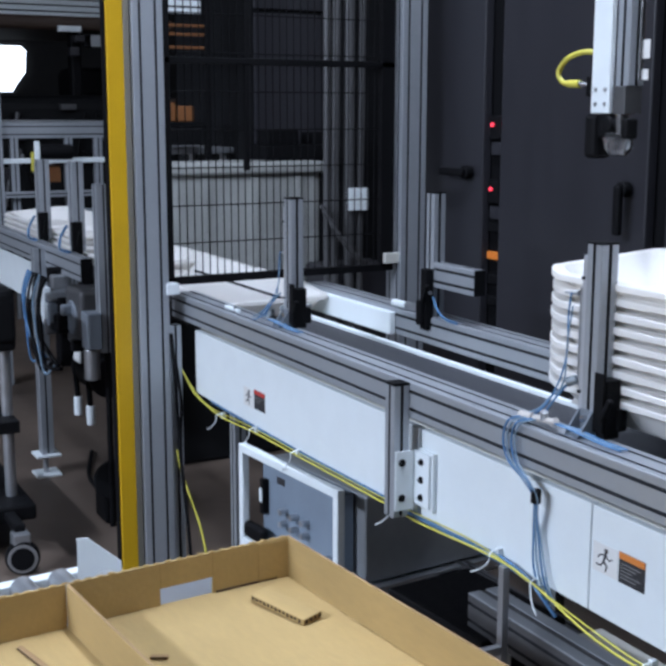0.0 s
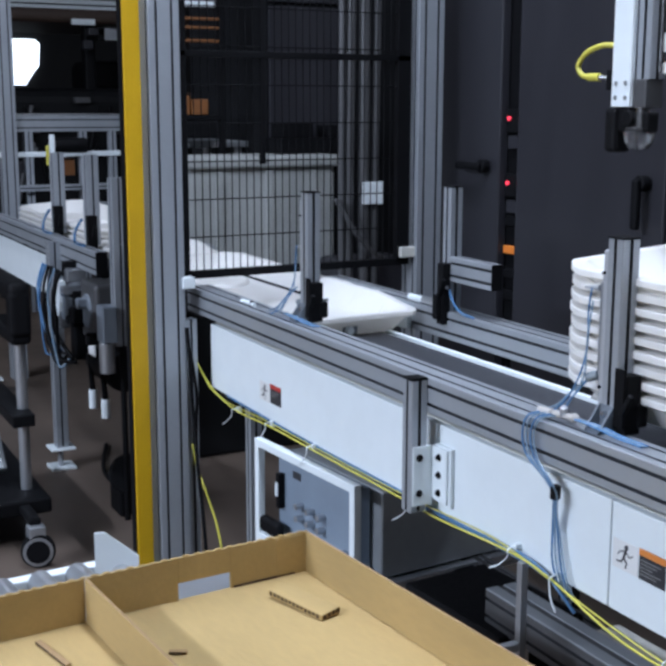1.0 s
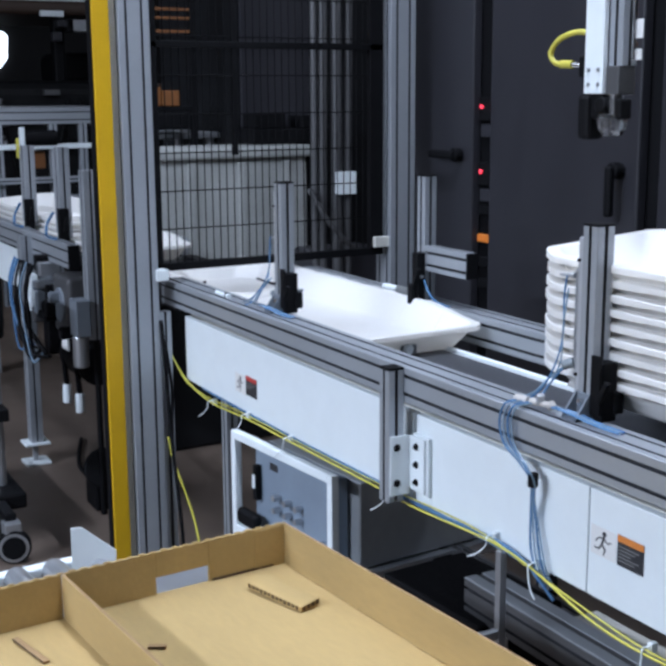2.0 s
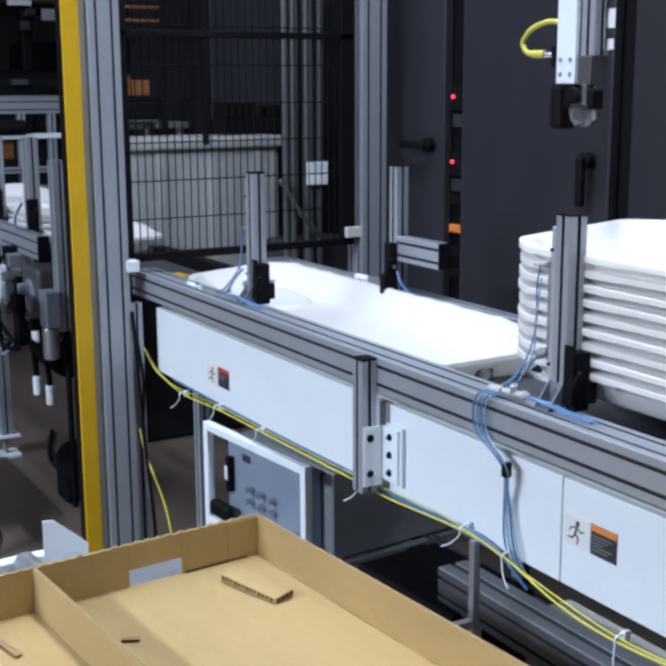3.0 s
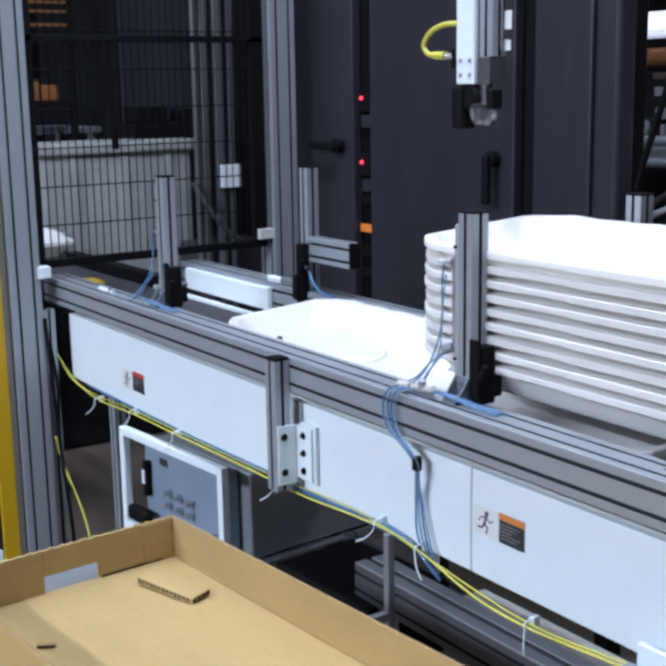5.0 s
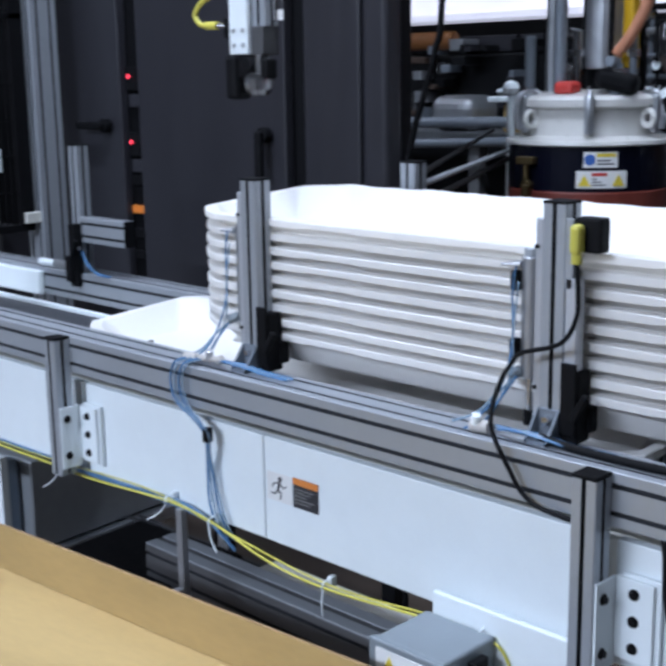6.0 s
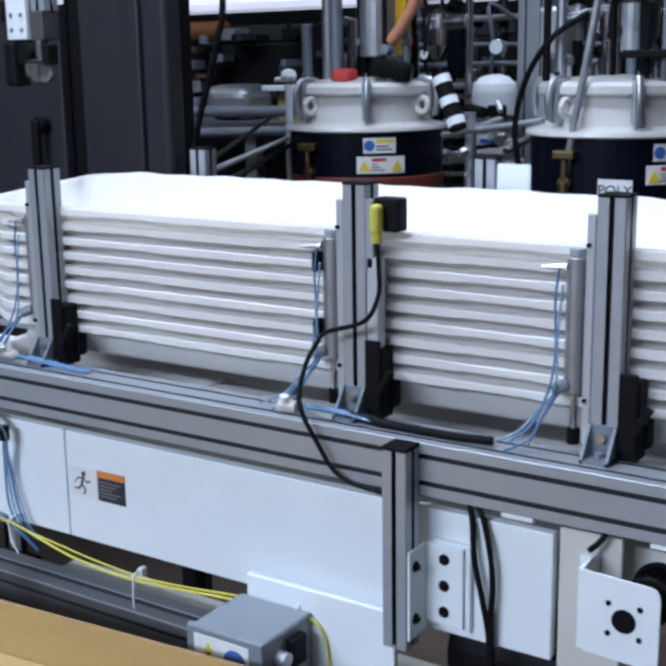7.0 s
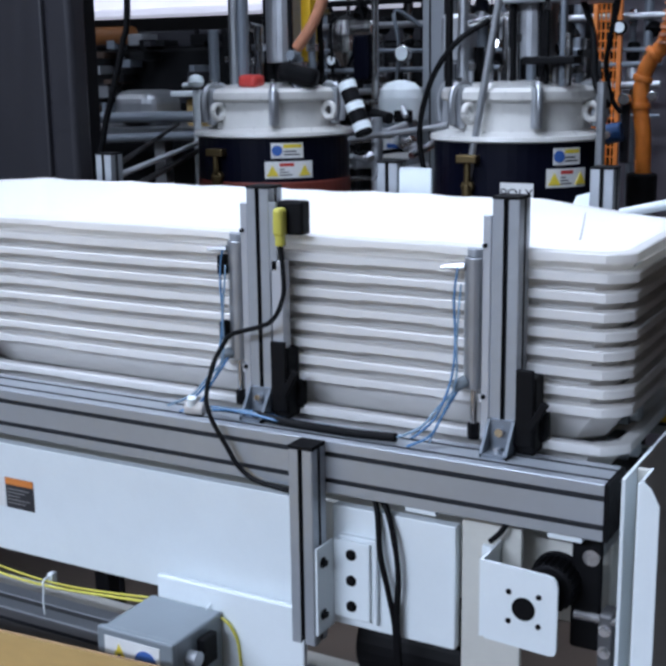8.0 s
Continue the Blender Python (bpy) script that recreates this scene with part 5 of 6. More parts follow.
part("disc", rod((0, 0.004, 0.17), (0.03, -0.004, 0.18), 0.08, n=36, bevel=0.008), BLACK, wt)
part("foot", box(-0.12, 0.02, -0.04, 0.05, 0, 0.12, 0.01), BLACK, wt)
tube([(-3.3, 0.25, 0.01), (-2.9, 0.12, 0.012), (-2.6, 0.10, 0.012), (-2.4, 0.06, 0.012)], 0.009, BLACK, "floor_cable", None, "black cable lying on the floor", "cable")

# ---------------------------------------------------------------- drums: clamps, labels, pipework
def dress_drum(ob, label_x, turn, seed):
    rnd = random.Random(seed)
    for k in range(6):
        a = radians(-58 + 60 * k)
        d = Vector((math.cos(a), math.sin(a), 0))
        c = part("lid_clamp", box(-0.014, 0.014, -0.012, 0.012, -0.055, 0.05, 0.006), GALV, ob, "steel lid clamp", m=Matrix.Translation(d * 0.208 + Vector((0, 0, 1.44))) @ Matrix.Rotation(a - math.pi / 2, 4, "Z"))
        part("clamp_bolt", rod((0, 0, 0.03), (0, 0, 0.075), 0.007, n=10), STEEL, c)
        tube([(0, 0.020, -0.045), (0, 0.026, 0.0), (0, 0.020, 0.040), (0, -0.002, 0.058), (0, -0.03, 0.054), (0, -0.046, 0.038)], 0.0095, GALV, "clamp_hook", c, n=12)
    for way in (-108, -8, 72, 172):
        a = radians(way)
        ring = [(0.020 * math.cos(radians(30 * q)), 0, 0.020 * math.sin(radians(30 * q))) for q in range(13)]
        lug = tube(ring, 0.0085, DRUMW, "lug", ob, "cream ring lug", n=10, res=3)
        lug.matrix_basis = Matrix.Translation(Vector((math.cos(a), math.sin(a), 0)) * 0.209 + Vector((0, 0, 1.425))) @ Matrix.Rotation(a, 4, "Z")

    def curved(x0, x1, z0, z1, r, material, parent, name, label=""):
        bm = bmesh.new()
        a0, a1 = math.asin(x0 / 0.233) + turn, math.asin(x1 / 0.233) + turn
        rows = []
        for k in range(9):
            a = a0 + (a1 - a0) * k / 8
            rows.append([bm.verts.new((q * math.sin(a), -q * math.cos(a), z)) for q, z in ((r, z0), (r, z1), (r - 0.002, z1), (r - 0.002, z0))])
        for p, q in zip(rows, rows[1:]):
            for k in range(4):
                bm.faces.new((p[k], q[k], q[(k + 1) % 4], p[(k + 1) % 4]))
        bm.faces.new(rows[0])
        bm.faces.new(rows[-1][::-1])
        return part(name, bm, material, parent, label)

    a = curved(label_x + 0.85 * 0.0160, label_x + 0.85 * 0.1000, 1.295, 1.338, 0.2305, LABELW, ob, "notice_label", "white notice with a blue disc")
    am = math.asin((label_x + 0.85 * 0.0336) / 0.233) + turn
    part("blue_disc", rod((0.2305 * math.sin(am), -0.2305 * math.cos(am), 1.3165), (0.2325 * math.sin(am), -0.2325 * math.cos(am), 1.3165), 0.0150, n=28), LABELB, a)
    curved(label_x + 0.85 * 0.0512, label_x + 0.85 * 0.0960, 1.324, 1.334, 0.2312, LABELY, a, "yellow_strip")
    curved(label_x + 0.85 * 0.0528, label_x + 0.85 * 0.0920, 1.303, 1.307, 0.2312, LABELK, a, "text_bar")
    curved(label_x + 0.85 * 0.0528, label_x + 0.85 * 0.0840, 1.312, 1.316, 0.2312, LABELK, a, "text_bar")
    b = curved(label_x - 0.85 * 0.0040, label_x + 0.85 * 0.1184, 1.238, 1.286, 0.2305, LABELW, ob, "warning_label", "white warning label with yellow triangles")
    for x in (label_x + 0.85 * 0.0024, label_x + 0.85 * 0.0848):
        am = math.asin((x + 0.015) / 0.233) + turn
        tr = plate([(-0.017, 0), (0.017, 0), (0.0, 0.031)], 0.002)
        tr.transform(Matrix.Translation((0.2325 * math.sin(am), -0.2325 * math.cos(am), 1.2445)) @ Matrix.Rotation(am, 4, "Z"))
        part("warning_triangle", tr, LABELY, b)
    curved(label_x + 0.85 * 0.0400, label_x + 0.85 * 0.0784, 1.272, 1.281, 0.2312, LABELR, b, "red_strip")
    for k in range(3):
        curved(label_x + 0.85 * 0.0400, label_x + 0.85 * 0.0736 - 0.008 * k, 1.246 + 0.008 * k, 1.249 + 0.008 * k, 0.2312, LABELK, b, "text_bar")
    vx = -0.05
    v = part("valve", rod((vx, -0.20, 1.24), (vx, -0.245, 1.24), 0.017, n=14, bevel=0.003), BRASS, ob, "dull brass ball valve")
    part("valve_elbow", rod((vx, -0.24, 1.245), (vx, -0.24, 1.17), 0.014, n=14, bevel=0.003), BRASS, v)
    part("valve_top", box(vx - 0.028, vx + 0.03, -0.255, -0.225, 1.30, 1.322, 0.004), BRASS, v)
    part("valve_stem", rod((vx, -0.24, 1.24), (vx, -0.24, 1.305), 0.009, n=12), BRASS, v)
    part("valve_pipe", rod((vx, -0.24, 1.06), (vx, -0.24, 1.17), 0.011, n=14), STEEL, v)
    # agitator and pipework on the lid
    ag = part("agitator_motor", rod((0.03, 0.02, 1.56), (0.03, 0.02, 2.3), 0.062, n=28, bevel=0.006), GALV, ob, "grey agitator motor")
    part("agitator_neck", rod((0.03, 0.02, 1.50), (0.03, 0.02, 1.56), 0.04, n=24, bevel=0.004), BLACKM, ag)
    for k in range(30):
        x, y = rnd.uniform(-0.17, 0.17), rnd.uniform(-0.15, 0.16)
        h = rnd.uniform(0.04, 0.20) if k < 20 else rnd.uniform(0.25, 0.60)
        mt = rnd.choice([STEEL, GALV, BLACKM, CAST, STEEL, BLACK, CAST])
        r = rnd.uniform(0.007, 0.02)
        p = part("lid_fitting", rod((x, y, 1.49), (x, y, 1.49 + h), r, n=12, bevel=0.002), mt, ob, "metal pipe fitting")
        if k % 2:
            part("fitting_nut", rod((x, y, 1.49 + h * 0.6), (x, y, 1.49 + h * 0.6 + 0.02), r * 1.6, n=6), STEEL, p)
        if k % 3 == 0:
            x2 = x + rnd.uniform(-0.14, 0.14)
            part("fitting_arm", rod((x, y, 1.49 + h), (x2, y - 0.04, 1.49 + h + rnd.uniform(-0.03, 0.03)), r * 0.8, n=10), mt, p)


D1 = [o for o in bpy.data.objects if o.name == "pressure_drum"][0]
D2 = [o for o in bpy.data.objects if o.name == "pressure_drum.001"][0]
dress_drum(D1, 0.100, 0.0, 1)
dress_drum(D2, 0.060, radians(24), 2)
part("pail", box(-0.015, 0.045, -0.17, -0.11, 1.492, 1.528, 0.012), LABELR, D1, "red plastic cap")
part("black_pump", box(-0.055, 0.06, -0.06, 0.06, 0.0, 0.055, 0.018, seg=3), BLACK, D1, "black pump housing", m=pose(0.125, -0.075, 1.500, 0, 14, 25))
part("yellow_hose_end", box(0.11, 0.145, -0.02, 0.02, 1.56, 2.3, 0.006), YELLOW, D1, "yellow vertical tube")
tube([(0.12, -0.06, 1.60), (0.17, -0.06, 1.66), (0.21, -0.06, 1.74), (0.22, -0.06, 1.86), (0.22, -0.05, 2.2)], 0.017, COPPER, "hose", D1, "pale orange hose")
part("banded_cylinder", rod((0.290, -0.08, 1.51), (0.360, -0.10, 1.36), 0.025, n=18, bevel=0.003), BLACK, D1, "black and white banded cylinder")
for t in (0.12, 0.5, 0.86):
    a, b = Vector((0.290, -0.08, 1.51)), Vector((0.360, -0.10, 1.36))
    part("white_band", rod(a + (b - a) * (t - 0.07), a + (b - a) * (t + 0.07), 0.0258, n=18), WHITE, D1)
part("frame_tube", rod((-0.075, -0.23, 1.12), (0.10, -0.20, 2.2), 0.010, n=12), GALV, D2, "grey conduit")
part("frame_tube", rod((0.262, -0.13, 1.1), (0.262, -0.13, 1.5), 0.012, n=12), GALV, D2, "grey conduit")
tube([(-0.22, -0.1, 1.20), (-0.24, -0.12, 1.36), (-0.20, -0.14, 1.50), (-0.13, -0.14, 1.60), (-0.05, -0.1, 1.66)], 0.008, BLACK, "hose", D2, "black hose")
tube([(0.16, 0.0, 1.72), (0.21, -0.05, 1.62), (0.23, -0.08, 1.5), (0.27, -0.1, 1.44)], 0.009, BLACK, "hose", D2, "black hose")
part("hopper", box(-0.20, -0.12, -0.08, 0.0, 1.55, 1.68, 0.012), GALV, D2, "grey hopper")
part("top_plate", box(-0.02, 0.22, -0.10, 0.1, 1.70, 1.745, 0.004), GALV, D2)
part("top_plate", box(0.06, 0.2, -0.16, -0.10, 1.545, 1.565, 0.004), BLACKM, D2)
sg = part("name_sign", box(0.040, 0.128, -0.2385, -0.2365, 1.176, 1.254), LABELW, D2, "white sign with blue letters")
cu = bpy.data.curves.new("letters", "FONT")
cu.body, cu.size, cu.extrude, cu.align_x = "POLY", 0.036, 0.0005, "CENTER"
tmp = new("letters_tmp", cu)
dg = bpy.context.evaluated_depsgraph_get()
me = bpy.data.meshes.new_from_object(tmp.evaluated_get(dg))
bpy.data.objects.remove(tmp)
me.materials.clear()
me.materials.append(NAVY)
part("letters", me, None, sg, "blue letters", m=pose(0.084, -0.2392, 1.215, 90, 0, 0))

# ---------------------------------------------------------------- behind and between the drums
pl = thing("white_stanchion", "white capped steel stanchion with a floor flange", "stanchion", pose(-0.265, 1.84, 0))
part("pole", rod((0, 0, 0), (0, 0, 1.50), 0.013, n=16), WHITE, pl)
part("ball", lathe([(0.006, 1.48), (0.022, 1.49), (0.027, 1.505), (0.022, 1.522), (0.006, 1.53)], 20), WHITE, pl)
part("arm", rod((-0.05, 0, 1.495), (0.0, 0, 1.495), 0.009, n=12), WHITE, pl)
bp_ = thing("tall_post", "tall slotted aluminium upright between the drums", "post", pose(0.19, 2.6, 0))
part("post", bar_z(0, 3.2, 0, 0, 2, 2, 0.058), ALU2, bp_)
tk = thing("white_tank", "small white domed pressure tank", "tank", pose(0.19, 2.42, 0))
part("shell", lathe([(0.074, 1.36), (0.078, 1.365), (0.078, 1.44), (0.072, 1.468), (0.05, 1.490), (0.015, 1.50)], 40), WHITE, tk)
part("lower_shell", lathe([(0.07, 0.6), (0.072, 0.62), (0.072, 1.355), (0.07, 1.36)], 32), CAST, tk, "grey lower shell")
part("base", lathe([(0.1, 0), (0.1, 0.6)], 24), DARKP, tk)
part("plate", box(0.02, 0.08, -0.10, -0.07, 1.36, 1.40, 0.004), BLACK, tk)
part("sign", box(0.0, 0.11, -0.14, -0.13, 1.24, 1.31, 0.002), LABELW, tk, "white sign")
part("sign_bar", box(0.015, 0.06, -0.142, -0.14, 1.275, 1.29), LABELB, tk)
gg = thing("pressure_gauge_stand", "steel pipework with a round white gauge", "gauge", pose(0.05, 2.5, 0))
part("pipe", rod((0, 0, 0), (0, 0, 1.85), 0.014, n=12), STEEL, gg)
part("elbow", rod((-0.10, 0, 1.68), (0.0, 0, 1.68), 0.03, n=16, bevel=0.006), STEEL, gg)
part("dome", lathe([(0.02, 1.55), (0.045, 1.60), (0.05, 1.66), (0.04, 1.71), (0.01, 1.73)], 24), STEEL, gg, "", m=pose(-0.12, 0, 0))
part("blue_body", box(-0.08, -0.02, -0.02, 0.02, 1.50, 1.66, 0.008), NAVY, gg)
part("gauge", rod((0.13, -0.03, 1.59), (0.13, -0.055, 1.59), 0.03, n=24, bevel=0.004), STEEL, gg)
part("gauge_face", rod((0.13, -0.0555, 1.59), (0.13, -0.057, 1.59), 0.024, n=24), WHITE, gg)
for k in range(9):
    part("conduit", rod((-0.1 + 0.012 * (k % 2), -0.06, 1.06 + 0.045 * k), (0.14, -0.06, 1.07 + 0.045 * k), 0.009, n=10), [GALV, BLACKM, STEEL][k % 3], gg)
mf = thing("manifold_rack", "cluttered steel manifold between two drums", "pipework", pose(0.42, 1.78, 0))
part("post", rod((0, 0, 0), (0, 0, 1.40), 0.016, n=12), GALV, mf)
rm = random.Random(9)
for k in range(34):
    x, z = rm.uniform(-0.05, 0.16), 1.08 + 0.012 * k * 0.85
    part("fitting", rod((x, rm.uniform(-0.08, 0.08), z), (x + rm.uniform(-0.07, 0.07), rm.uniform(-0.08, 0.08), z + rm.uniform(-0.03, 0.04)), rm.uniform(0.006, 0.018), n=10, bevel=0.001), rm.choice([STEEL, GALV, BLACKM, BLACK, GALV]), mf, "metal pipe fitting")
part("rod", rod((-0.05, -0.08, 1.34), (0.27, -0.1, 1.385), 0.008, n=10), GALV, mf)
part("rod", rod((-0.05, 0.08, 1.29), (0.27, 0.1, 1.33), 0.006, n=10), BLACKM, mf)

# robot arm and orange mesh at the far end
rb = thing("robot_arm", "orange articulated robot arm with hoses", "robot", pose(1.075, 2.25, 0))
tube([(0.012, 0, 1.20), (0.008, 0, 1.33), (-0.004, 0, 1.42), (0.0, 0, 1.50), (0.022, 0, 1.555), (0.058, 0, 1.60), (0.078, 0, 1.66), (0.092, 0, 1.76), (0.10, 0, 1.90)], 0.024, ORANGE, "arm", rb, n=16)
for x, z, dx, dz in ((-0.004, 1.42, 0.0, 1), (0.0, 1.50, 0.3, 1), (0.03, 1.57, 0.8, 0.7), (0.075, 1.645, 0.3, 1), (0.088, 1.73, 0.15, 1)):
    d = Vector((dx, 0, dz)).normalized() * 0.009
    part("arm_collar", rod(Vector((x, 0, z)) - d, Vector((x, 0, z)) + d, 0.030, n=18, bevel=0.004), ORANGE, rb)
for k in range(9):
    part("hose_ring", rod((0.060 + 0.0035 * k, -0.024, 1.60 + 0.022 * k), (0.061 + 0.0035 * k, -0.024, 1.608 + 0.022 * k), 0.017, n=14), COPPER, rb)
part("base", rod((0.01, 0, 0), (0.01, 0, 1.22), 0.045, n=28, bevel=0.01), DARKP, rb)
part("pivot_bolt", rod((-0.04, -0.03, 1.44), (-0.04, -0.06, 1.44), 0.018, n=16, bevel=0.003), STEEL, rb)
part("pivot_bolt", rod((0.045, -0.03, 1.45), (0.045, -0.06, 1.45), 0.016, n=16, bevel=0.003), STEEL, rb)
part("link_plate", box(-0.055, -0.028, -0.03, -0.01, 1.25, 1.47, 0.004), GREYP, rb)
part("blue_valve", rod((-0.10, -0.04, 1.335), (-0.045, -0.04, 1.345), 0.030, n=18, bevel=0.006), BLUEV, rb, "blue valve body")
tube([(-0.085, -0.06, 1.82), (-0.075, -0.07, 1.68), (-0.09, -0.08, 1.55), (-0.075, -0.07, 1.45), (-0.045, -0.06, 1.40)], 0.008, BLACK, "hose", rb, "black hose")
om = thing("mesh_guard_panel", "orange framed wire mesh guard panel", "guard fence", pose(0.765, 2.75, 0))
for x in (0.0, 0.085):
    part("frame_post", box(x, x + 0.016, 0, 0.02, 0, 2.6, 0.002), ORANGE, om)
owv = finish(rod((0, 0, 0.6), (0, 0, 2.6), 0.0030, n=6), "wire", ORANGE)
owh = finish(rod((0.01, 0, 0), (0.09, 0, 0), 0.0030, n=6), "wire", ORANGE)
for k in range(4):
    part("wire", owv, None, om, m=pose(0.026 + k * 0.016, 0.012, 0))
for k in range(60):
    part("wire", owh, None, om, m=pose(0, 0.016, 0.6 + 0.033 * k))
gc = thing("grey_cabinet", "plain violet-grey steel cabinet by the robot", "cabinet", pose(0.60, 3.02, 0))
part("body", box(0.165, 0.9, 0, 0.5, 0, 2.6, 0.008), VIOLET, gc)
part("door_edge", box(0.30, 0.304, -0.004, 0.0, 0.1, 2.5), BLACKM, gc)
bf = thing("mesh_guard_panel", "black wire mesh guard behind the drums", "guard fence", pose(0.0, 3.1, 0))
for x in (-0.05, 0.92):
    part("frame_post", box(x, x + 0.03, 0, 0.03, 0, 2.6, 0.002), BLACKM, bf)
bwv = finish(rod((0, 0, 0.2), (0, 0, 2.6), 0.0028, n=6), "wire", BLACKM)
bwh = finish(rod((-0.05, 0, 0), (0.95, 0, 0), 0.0028, n=6), "wire", BLACKM)
for k in range(31):
    part("wire", bwv, None, bf, m=pose(-0.02 + k * 0.03, 0.012, 0))
for k in range(30):
    part("wire", bwh, None, bf, m=pose(0, 0.016, 0.25 + 0.078 * k))

# machines in the depth
wl = thing("work_bench", "long steel bench with a roller bed and tools", "bench", pose(-1.6, 2.9, 0))
part("bed", box(-0.6, 1.35, 0, 0.5, 1.24, 1.30, 0.006), GALV, wl)
part("roll_tube", rod((-0.6, -0.04, 1.33), (1.35, -0.04, 1.36), 0.024, n=18), CAST, wl, "grey steel tube")
part("roll_tube", rod((-0.6, -0.10, 1.22), (1.35, -0.10, 1.30), 0.02, n=18), CAST, wl)
for x in (-0.5, 0.3, 1.2):
    part("leg", box(x, x + 0.06, 0.05, 0.11, 0, 1.24, 0.004), GALV, wl)
part("rounded_guard", box(0.1, 0.34, 0.0, 0.25, 1.30, 1.46, 0.06, seg=4), GALV, wl, "rounded grey guard")
part("crate", box(0.45, 0.75, 0.1, 0.4, 1.30, 1.42, 0.01), CARD, wl, "brown crate")
part("crate", box(0.85, 1.05, 0.1, 0.4, 1.30, 1.44, 0.01), ORANGE, wl)
part("lid", box(0.40, 0.62, 0.05, 0.4, 1.43, 1.455, 0.006), WHITE, wl)
part("lid", box(0.80, 1.05, 0.05, 0.4, 1.47, 1.495, 0.006), WHITE, wl)
bm_ = thing("dark_machine", "dark machine body behind the bench", "machine", pose(-1.7, 3.6, 0))
part("body", box(-0.8, 1.5, 0, 0.7, 0, 1.66, 0.02), DARKP, bm_)
part("slant_cover", box(0.4, 1.25, -0.06, 0.0, 1.42, 1.63, 0.03, seg=3), DARKP, bm_)
part("upper_beam", box(-0.8, 1.6, 0.0, 0.12, 1.66, 1.74, 0.006), GREYP, bm_)
for k in range(8):
    part("beam_bolt", rod((0.2 + 0.16 * k, 0, 1.73), (0.2 + 0.16 * k, -0.008, 1.73), 0.012, n=12), BLACK, bm_)
part("orange_drum", rod((-0.6, -0.1, 1.72), (-0.12, -0.1, 1.72), 0.045, n=20, bevel=0.008), ORANGED, bm_, "brown cylinder")
part("black_block", box(0.45, 0.72, -0.16, 0.0, 1.60, 1.73, 0.01), BLACK, bm_)
for x, z in ((0.75, 1.62), (0.2, 1.5), (1.2, 1.58), (0.95, 1.70)):
    part("bright_fitting", rod((x, -0.10, z), (x + 0.05, -0.14, z + 0.01), 0.016, n=14, bevel=0.003), STEEL, bm_)
rs = random.Random(21)
for k in range(64):
    x, z = rs.uniform(-0.5, 1.4), rs.uniform(1.30, 1.68)
    w, h = rs.uniform(0.012, 0.09), rs.uniform(0.01, 0.07)
    part("fitting", box(x, x + w, -0.12 - rs.random() * 0.06, -0.03, z, z + h, 0.004), rs.choice([BLACKM, GALV, GREYP, STEEL, DARKP, BLACK, BROWN, CAST]), bm_)
hb = thing("ceiling_light", "wide lit strip light seen over the machines", "lamp", pose(-1.6, 4.6, 1.895))
part("diffuser", box(-2.2, 1.55, 0, 0.3, -0.02, 0.02, 0.004), SHEET, hb, "lit white diffuser")
part("diffuser", box(-2.2, 1.55, 0.302, 0.306, -0.02, 0.15, 0.001), SHEET, hb, "white reflector sheet")
for x in (-1.8, 1.2):
    part("hanger", rod((x, 0.15, 0.02), (x, 0.15, 4.06), 0.008, n=8), STEEL, hb)
hb2 = thing("slatted_blind", "white slatted panel high behind the mesh", "panel", pose(0.15, 4.7, 0))
for k in range(12):
    part("slat", box(-0.2, 1.1, 0, 0.02, 1.86 + k * 0.045, 1.893 + k * 0.045, 0.003), WHITE, hb2)
tube([(0.36, 0.75, 2.6), (0.34, 0.75, 1.75), (0.318, 0.75, 1.60), (0.285, 0.75, 1.50), (0.248, 0.75, 1.385), (0.24, 0.74, 1.20), (0.24, 0.74, 0.01)], 0.0075, BLACK, "hanging_cable", None, "black cable hanging beside the cabinet", "cable")
fb = thing("guide_beam", "slotted aluminium beams running back from the far rail", "beam", pose(0, 0, 0))
part("beam", rod((0.47, 0.52, 1.335), (-0.25, 1.83, 1.315), 0.007, n=12), ALU, fb)
part("beam", rod((0.47, 0.54, 1.30), (-0.30, 1.90, 1.285), 0.008, n=12), BLACKM, fb)
part("beam", rod((0.47, 0.53, 1.36), (-0.9, 2.6, 1.33), 0.006, n=12), BLACKM, fb)
wb = thing("white_bucket", "white plastic pail behind the far rail", "pail", pose(1.40, 0.72, 0))
part("shell", lathe([(0.028, 1.24), (0.034, 1.25), (0.036, 1.295), (0.028, 1.312), (0.008, 1.318)], 32), WHITE, wb, m=pose(-0.01, 0, 0))
part("shelf", box(-0.1, 0.2, -0.08, 0.1, 1.225, 1.24, 0.002), GALV, wb)
part("shelf_leg", box(0.04, 0.07, -0.02, 0.02, 0, 1.225, 0.002), GALV, wb)
part("white_pipe", rod((0.03, 0.0, 1.28), (0.16, 0.03, 1.31), 0.009, n=14), WHITE, wb)

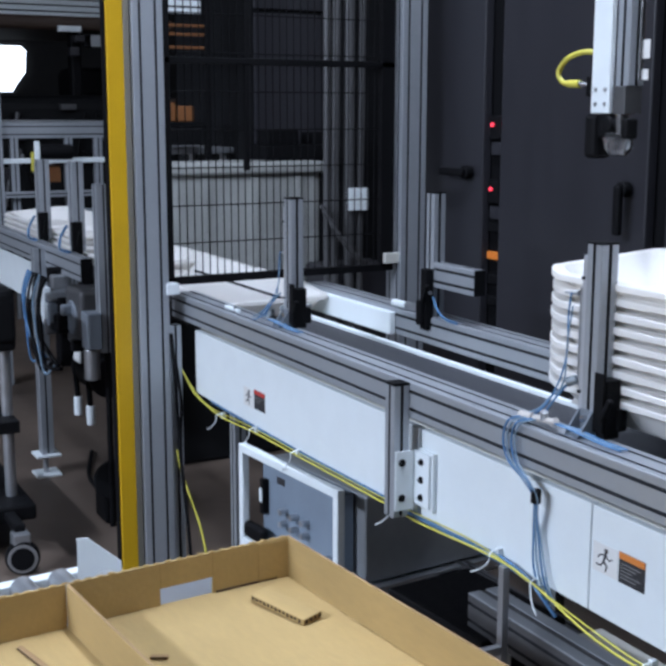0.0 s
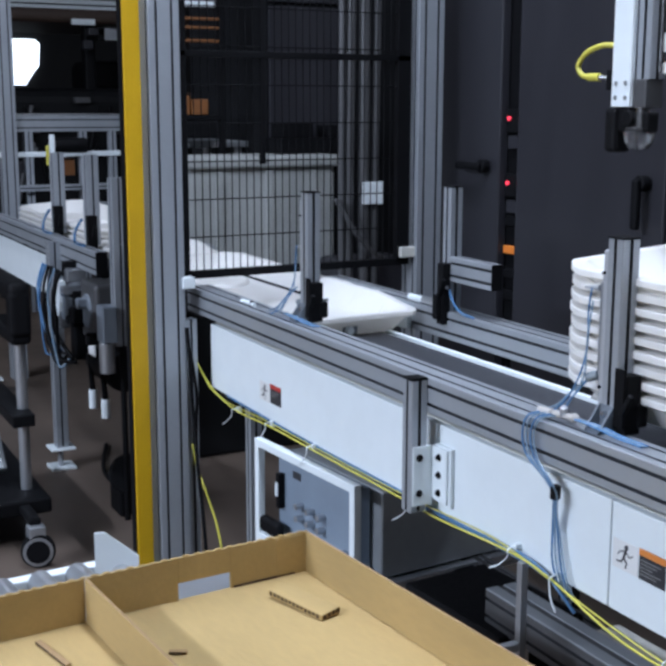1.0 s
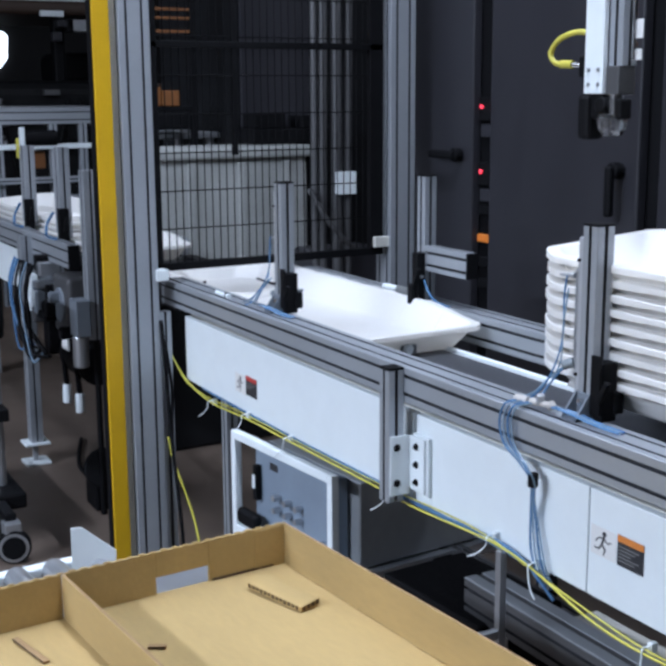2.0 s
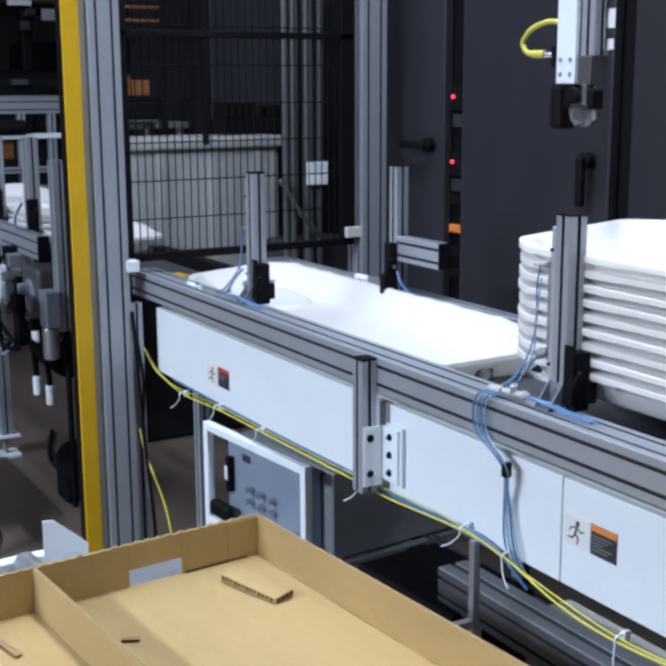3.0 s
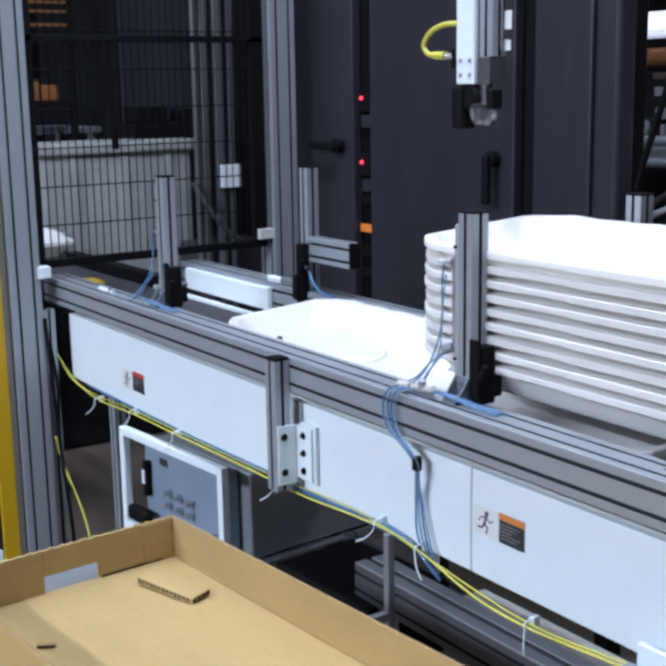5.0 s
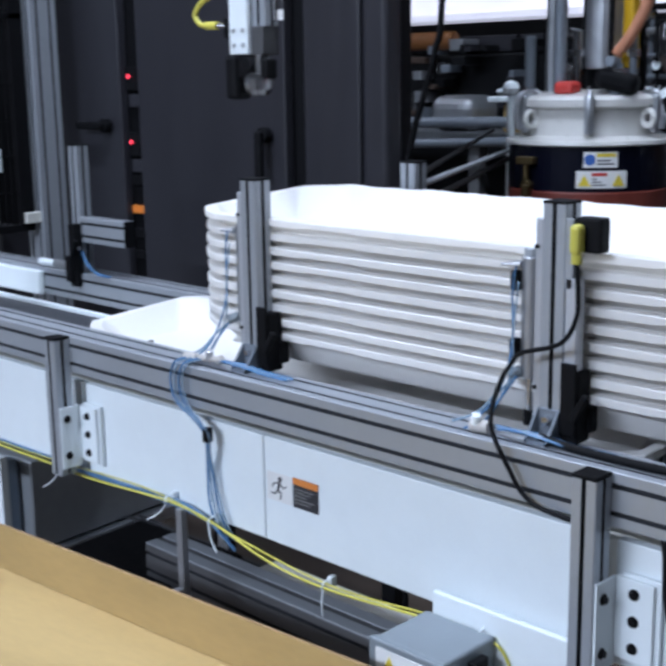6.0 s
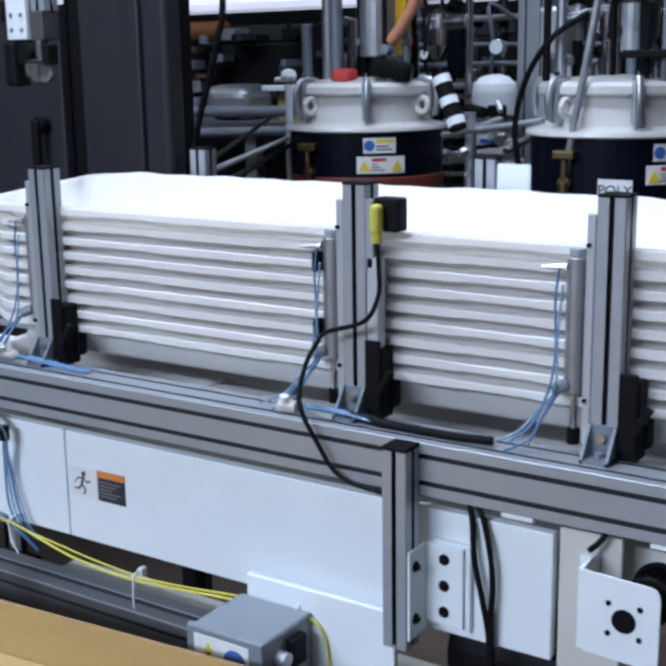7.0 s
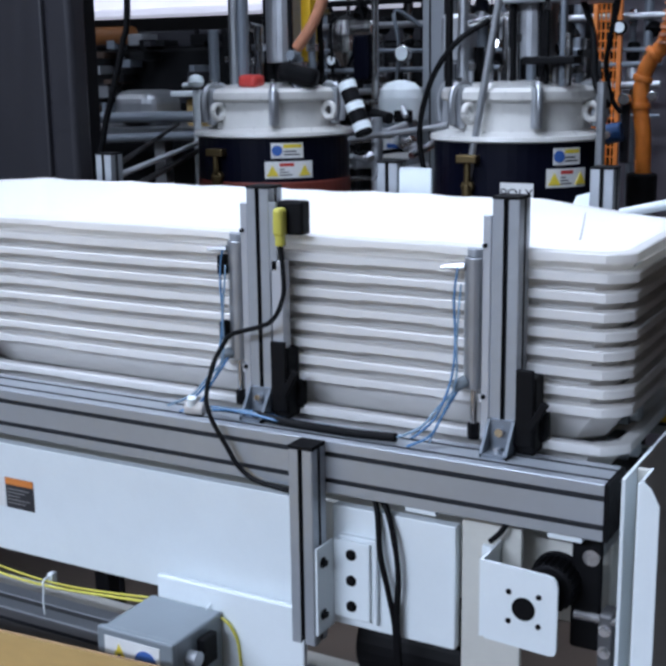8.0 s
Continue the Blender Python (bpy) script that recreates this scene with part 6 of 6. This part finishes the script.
# ---------------------------------------------------------------- pipework filling the depth behind the drums
pr = thing("pipe_rack", "crowded rack of steel pipes, valves and hoses", "pipework", pose(0, 2.86, 0))
rp = random.Random(77)
for k in range(17):
    x = -0.55 + 0.095 * k + rp.uniform(-0.03, 0.03)
    top = rp.uniform(1.55, 2.25)
    pp = part("pipe", rod((x, rp.uniform(-0.08, 0.05), 0.0), (x + rp.uniform(-0.02, 0.02), 0.0, top), rp.uniform(0.008, 0.022), n=12), rp.choice([STEEL, GALV, CAST, BLACKM, CAST]), pr)
    for q in range(3):
        z = rp.uniform(1.3, top)
        part("pipe_fitting", rod((x, -0.02, z), (x, 0.0, z + rp.uniform(0.02, 0.06)), rp.uniform(0.018, 0.032), n=12, bevel=0.003), rp.choice([STEEL, BLACKM, GALV, BLACK, NAVY]), pp)
for k in range(9):
    z = 1.36 + 0.085 * k
    part("cross_pipe", rod((-0.55, -0.05, z), (1.0, -0.05 + rp.uniform(-0.05, 0.05), z + rp.uniform(-0.03, 0.03)), rp.uniform(0.006, 0.013), n=10), rp.choice([GALV, CAST, BLACKM]), pr)
for k in range(8):
    x, z = rp.uniform(-0.4, 0.9), rp.uniform(1.6, 1.9)
    tube([(x, -0.08, z - 0.2), (x + rp.uniform(-0.06, 0.06), -0.12, z - 0.05), (x + rp.uniform(0.0, 0.12), -0.12, z + 0.08), (x + rp.uniform(0.05, 0.2), -0.06, z + 0.02)], rp.uniform(0.005, 0.010), rp.choice([BLACK, BLACK, BLACKM, CAST]), "hose", pr, n=7, res=5)
for k in range(6):
    x, z = rp.uniform(-0.4, 0.9), rp.uniform(1.5, 1.95)
    g = part("gauge", rod((x, -0.10, z), (x, -0.12, z), 0.024, n=20, bevel=0.003), rp.choice([STEEL, BLACKM]), pr)
    part("gauge_face", rod((x, -0.1202, z), (x, -0.1215, z), 0.018, n=20), WHITE if k % 2 else BLACK, g)


# ---------------------------------------------------------------- keys
def motions():
    end = SX
    rows = [(t, pose(x, SY, 0.966)) for t, x in ((0.0, -2.625), (0.5, -2.405), (1.5, -1.965), (3.0, -1.335), (4.0, -0.928), (5.5, -0.355), (6.5, 0.038), (6.95, 0.215))]
    rows += [(7.1, pose(end, SY, 0.966)), (7.9, pose(end, SY, 0.966)), (8.0, pose(end, SY, 0.994))]
    walk(rider, rows)


motions()
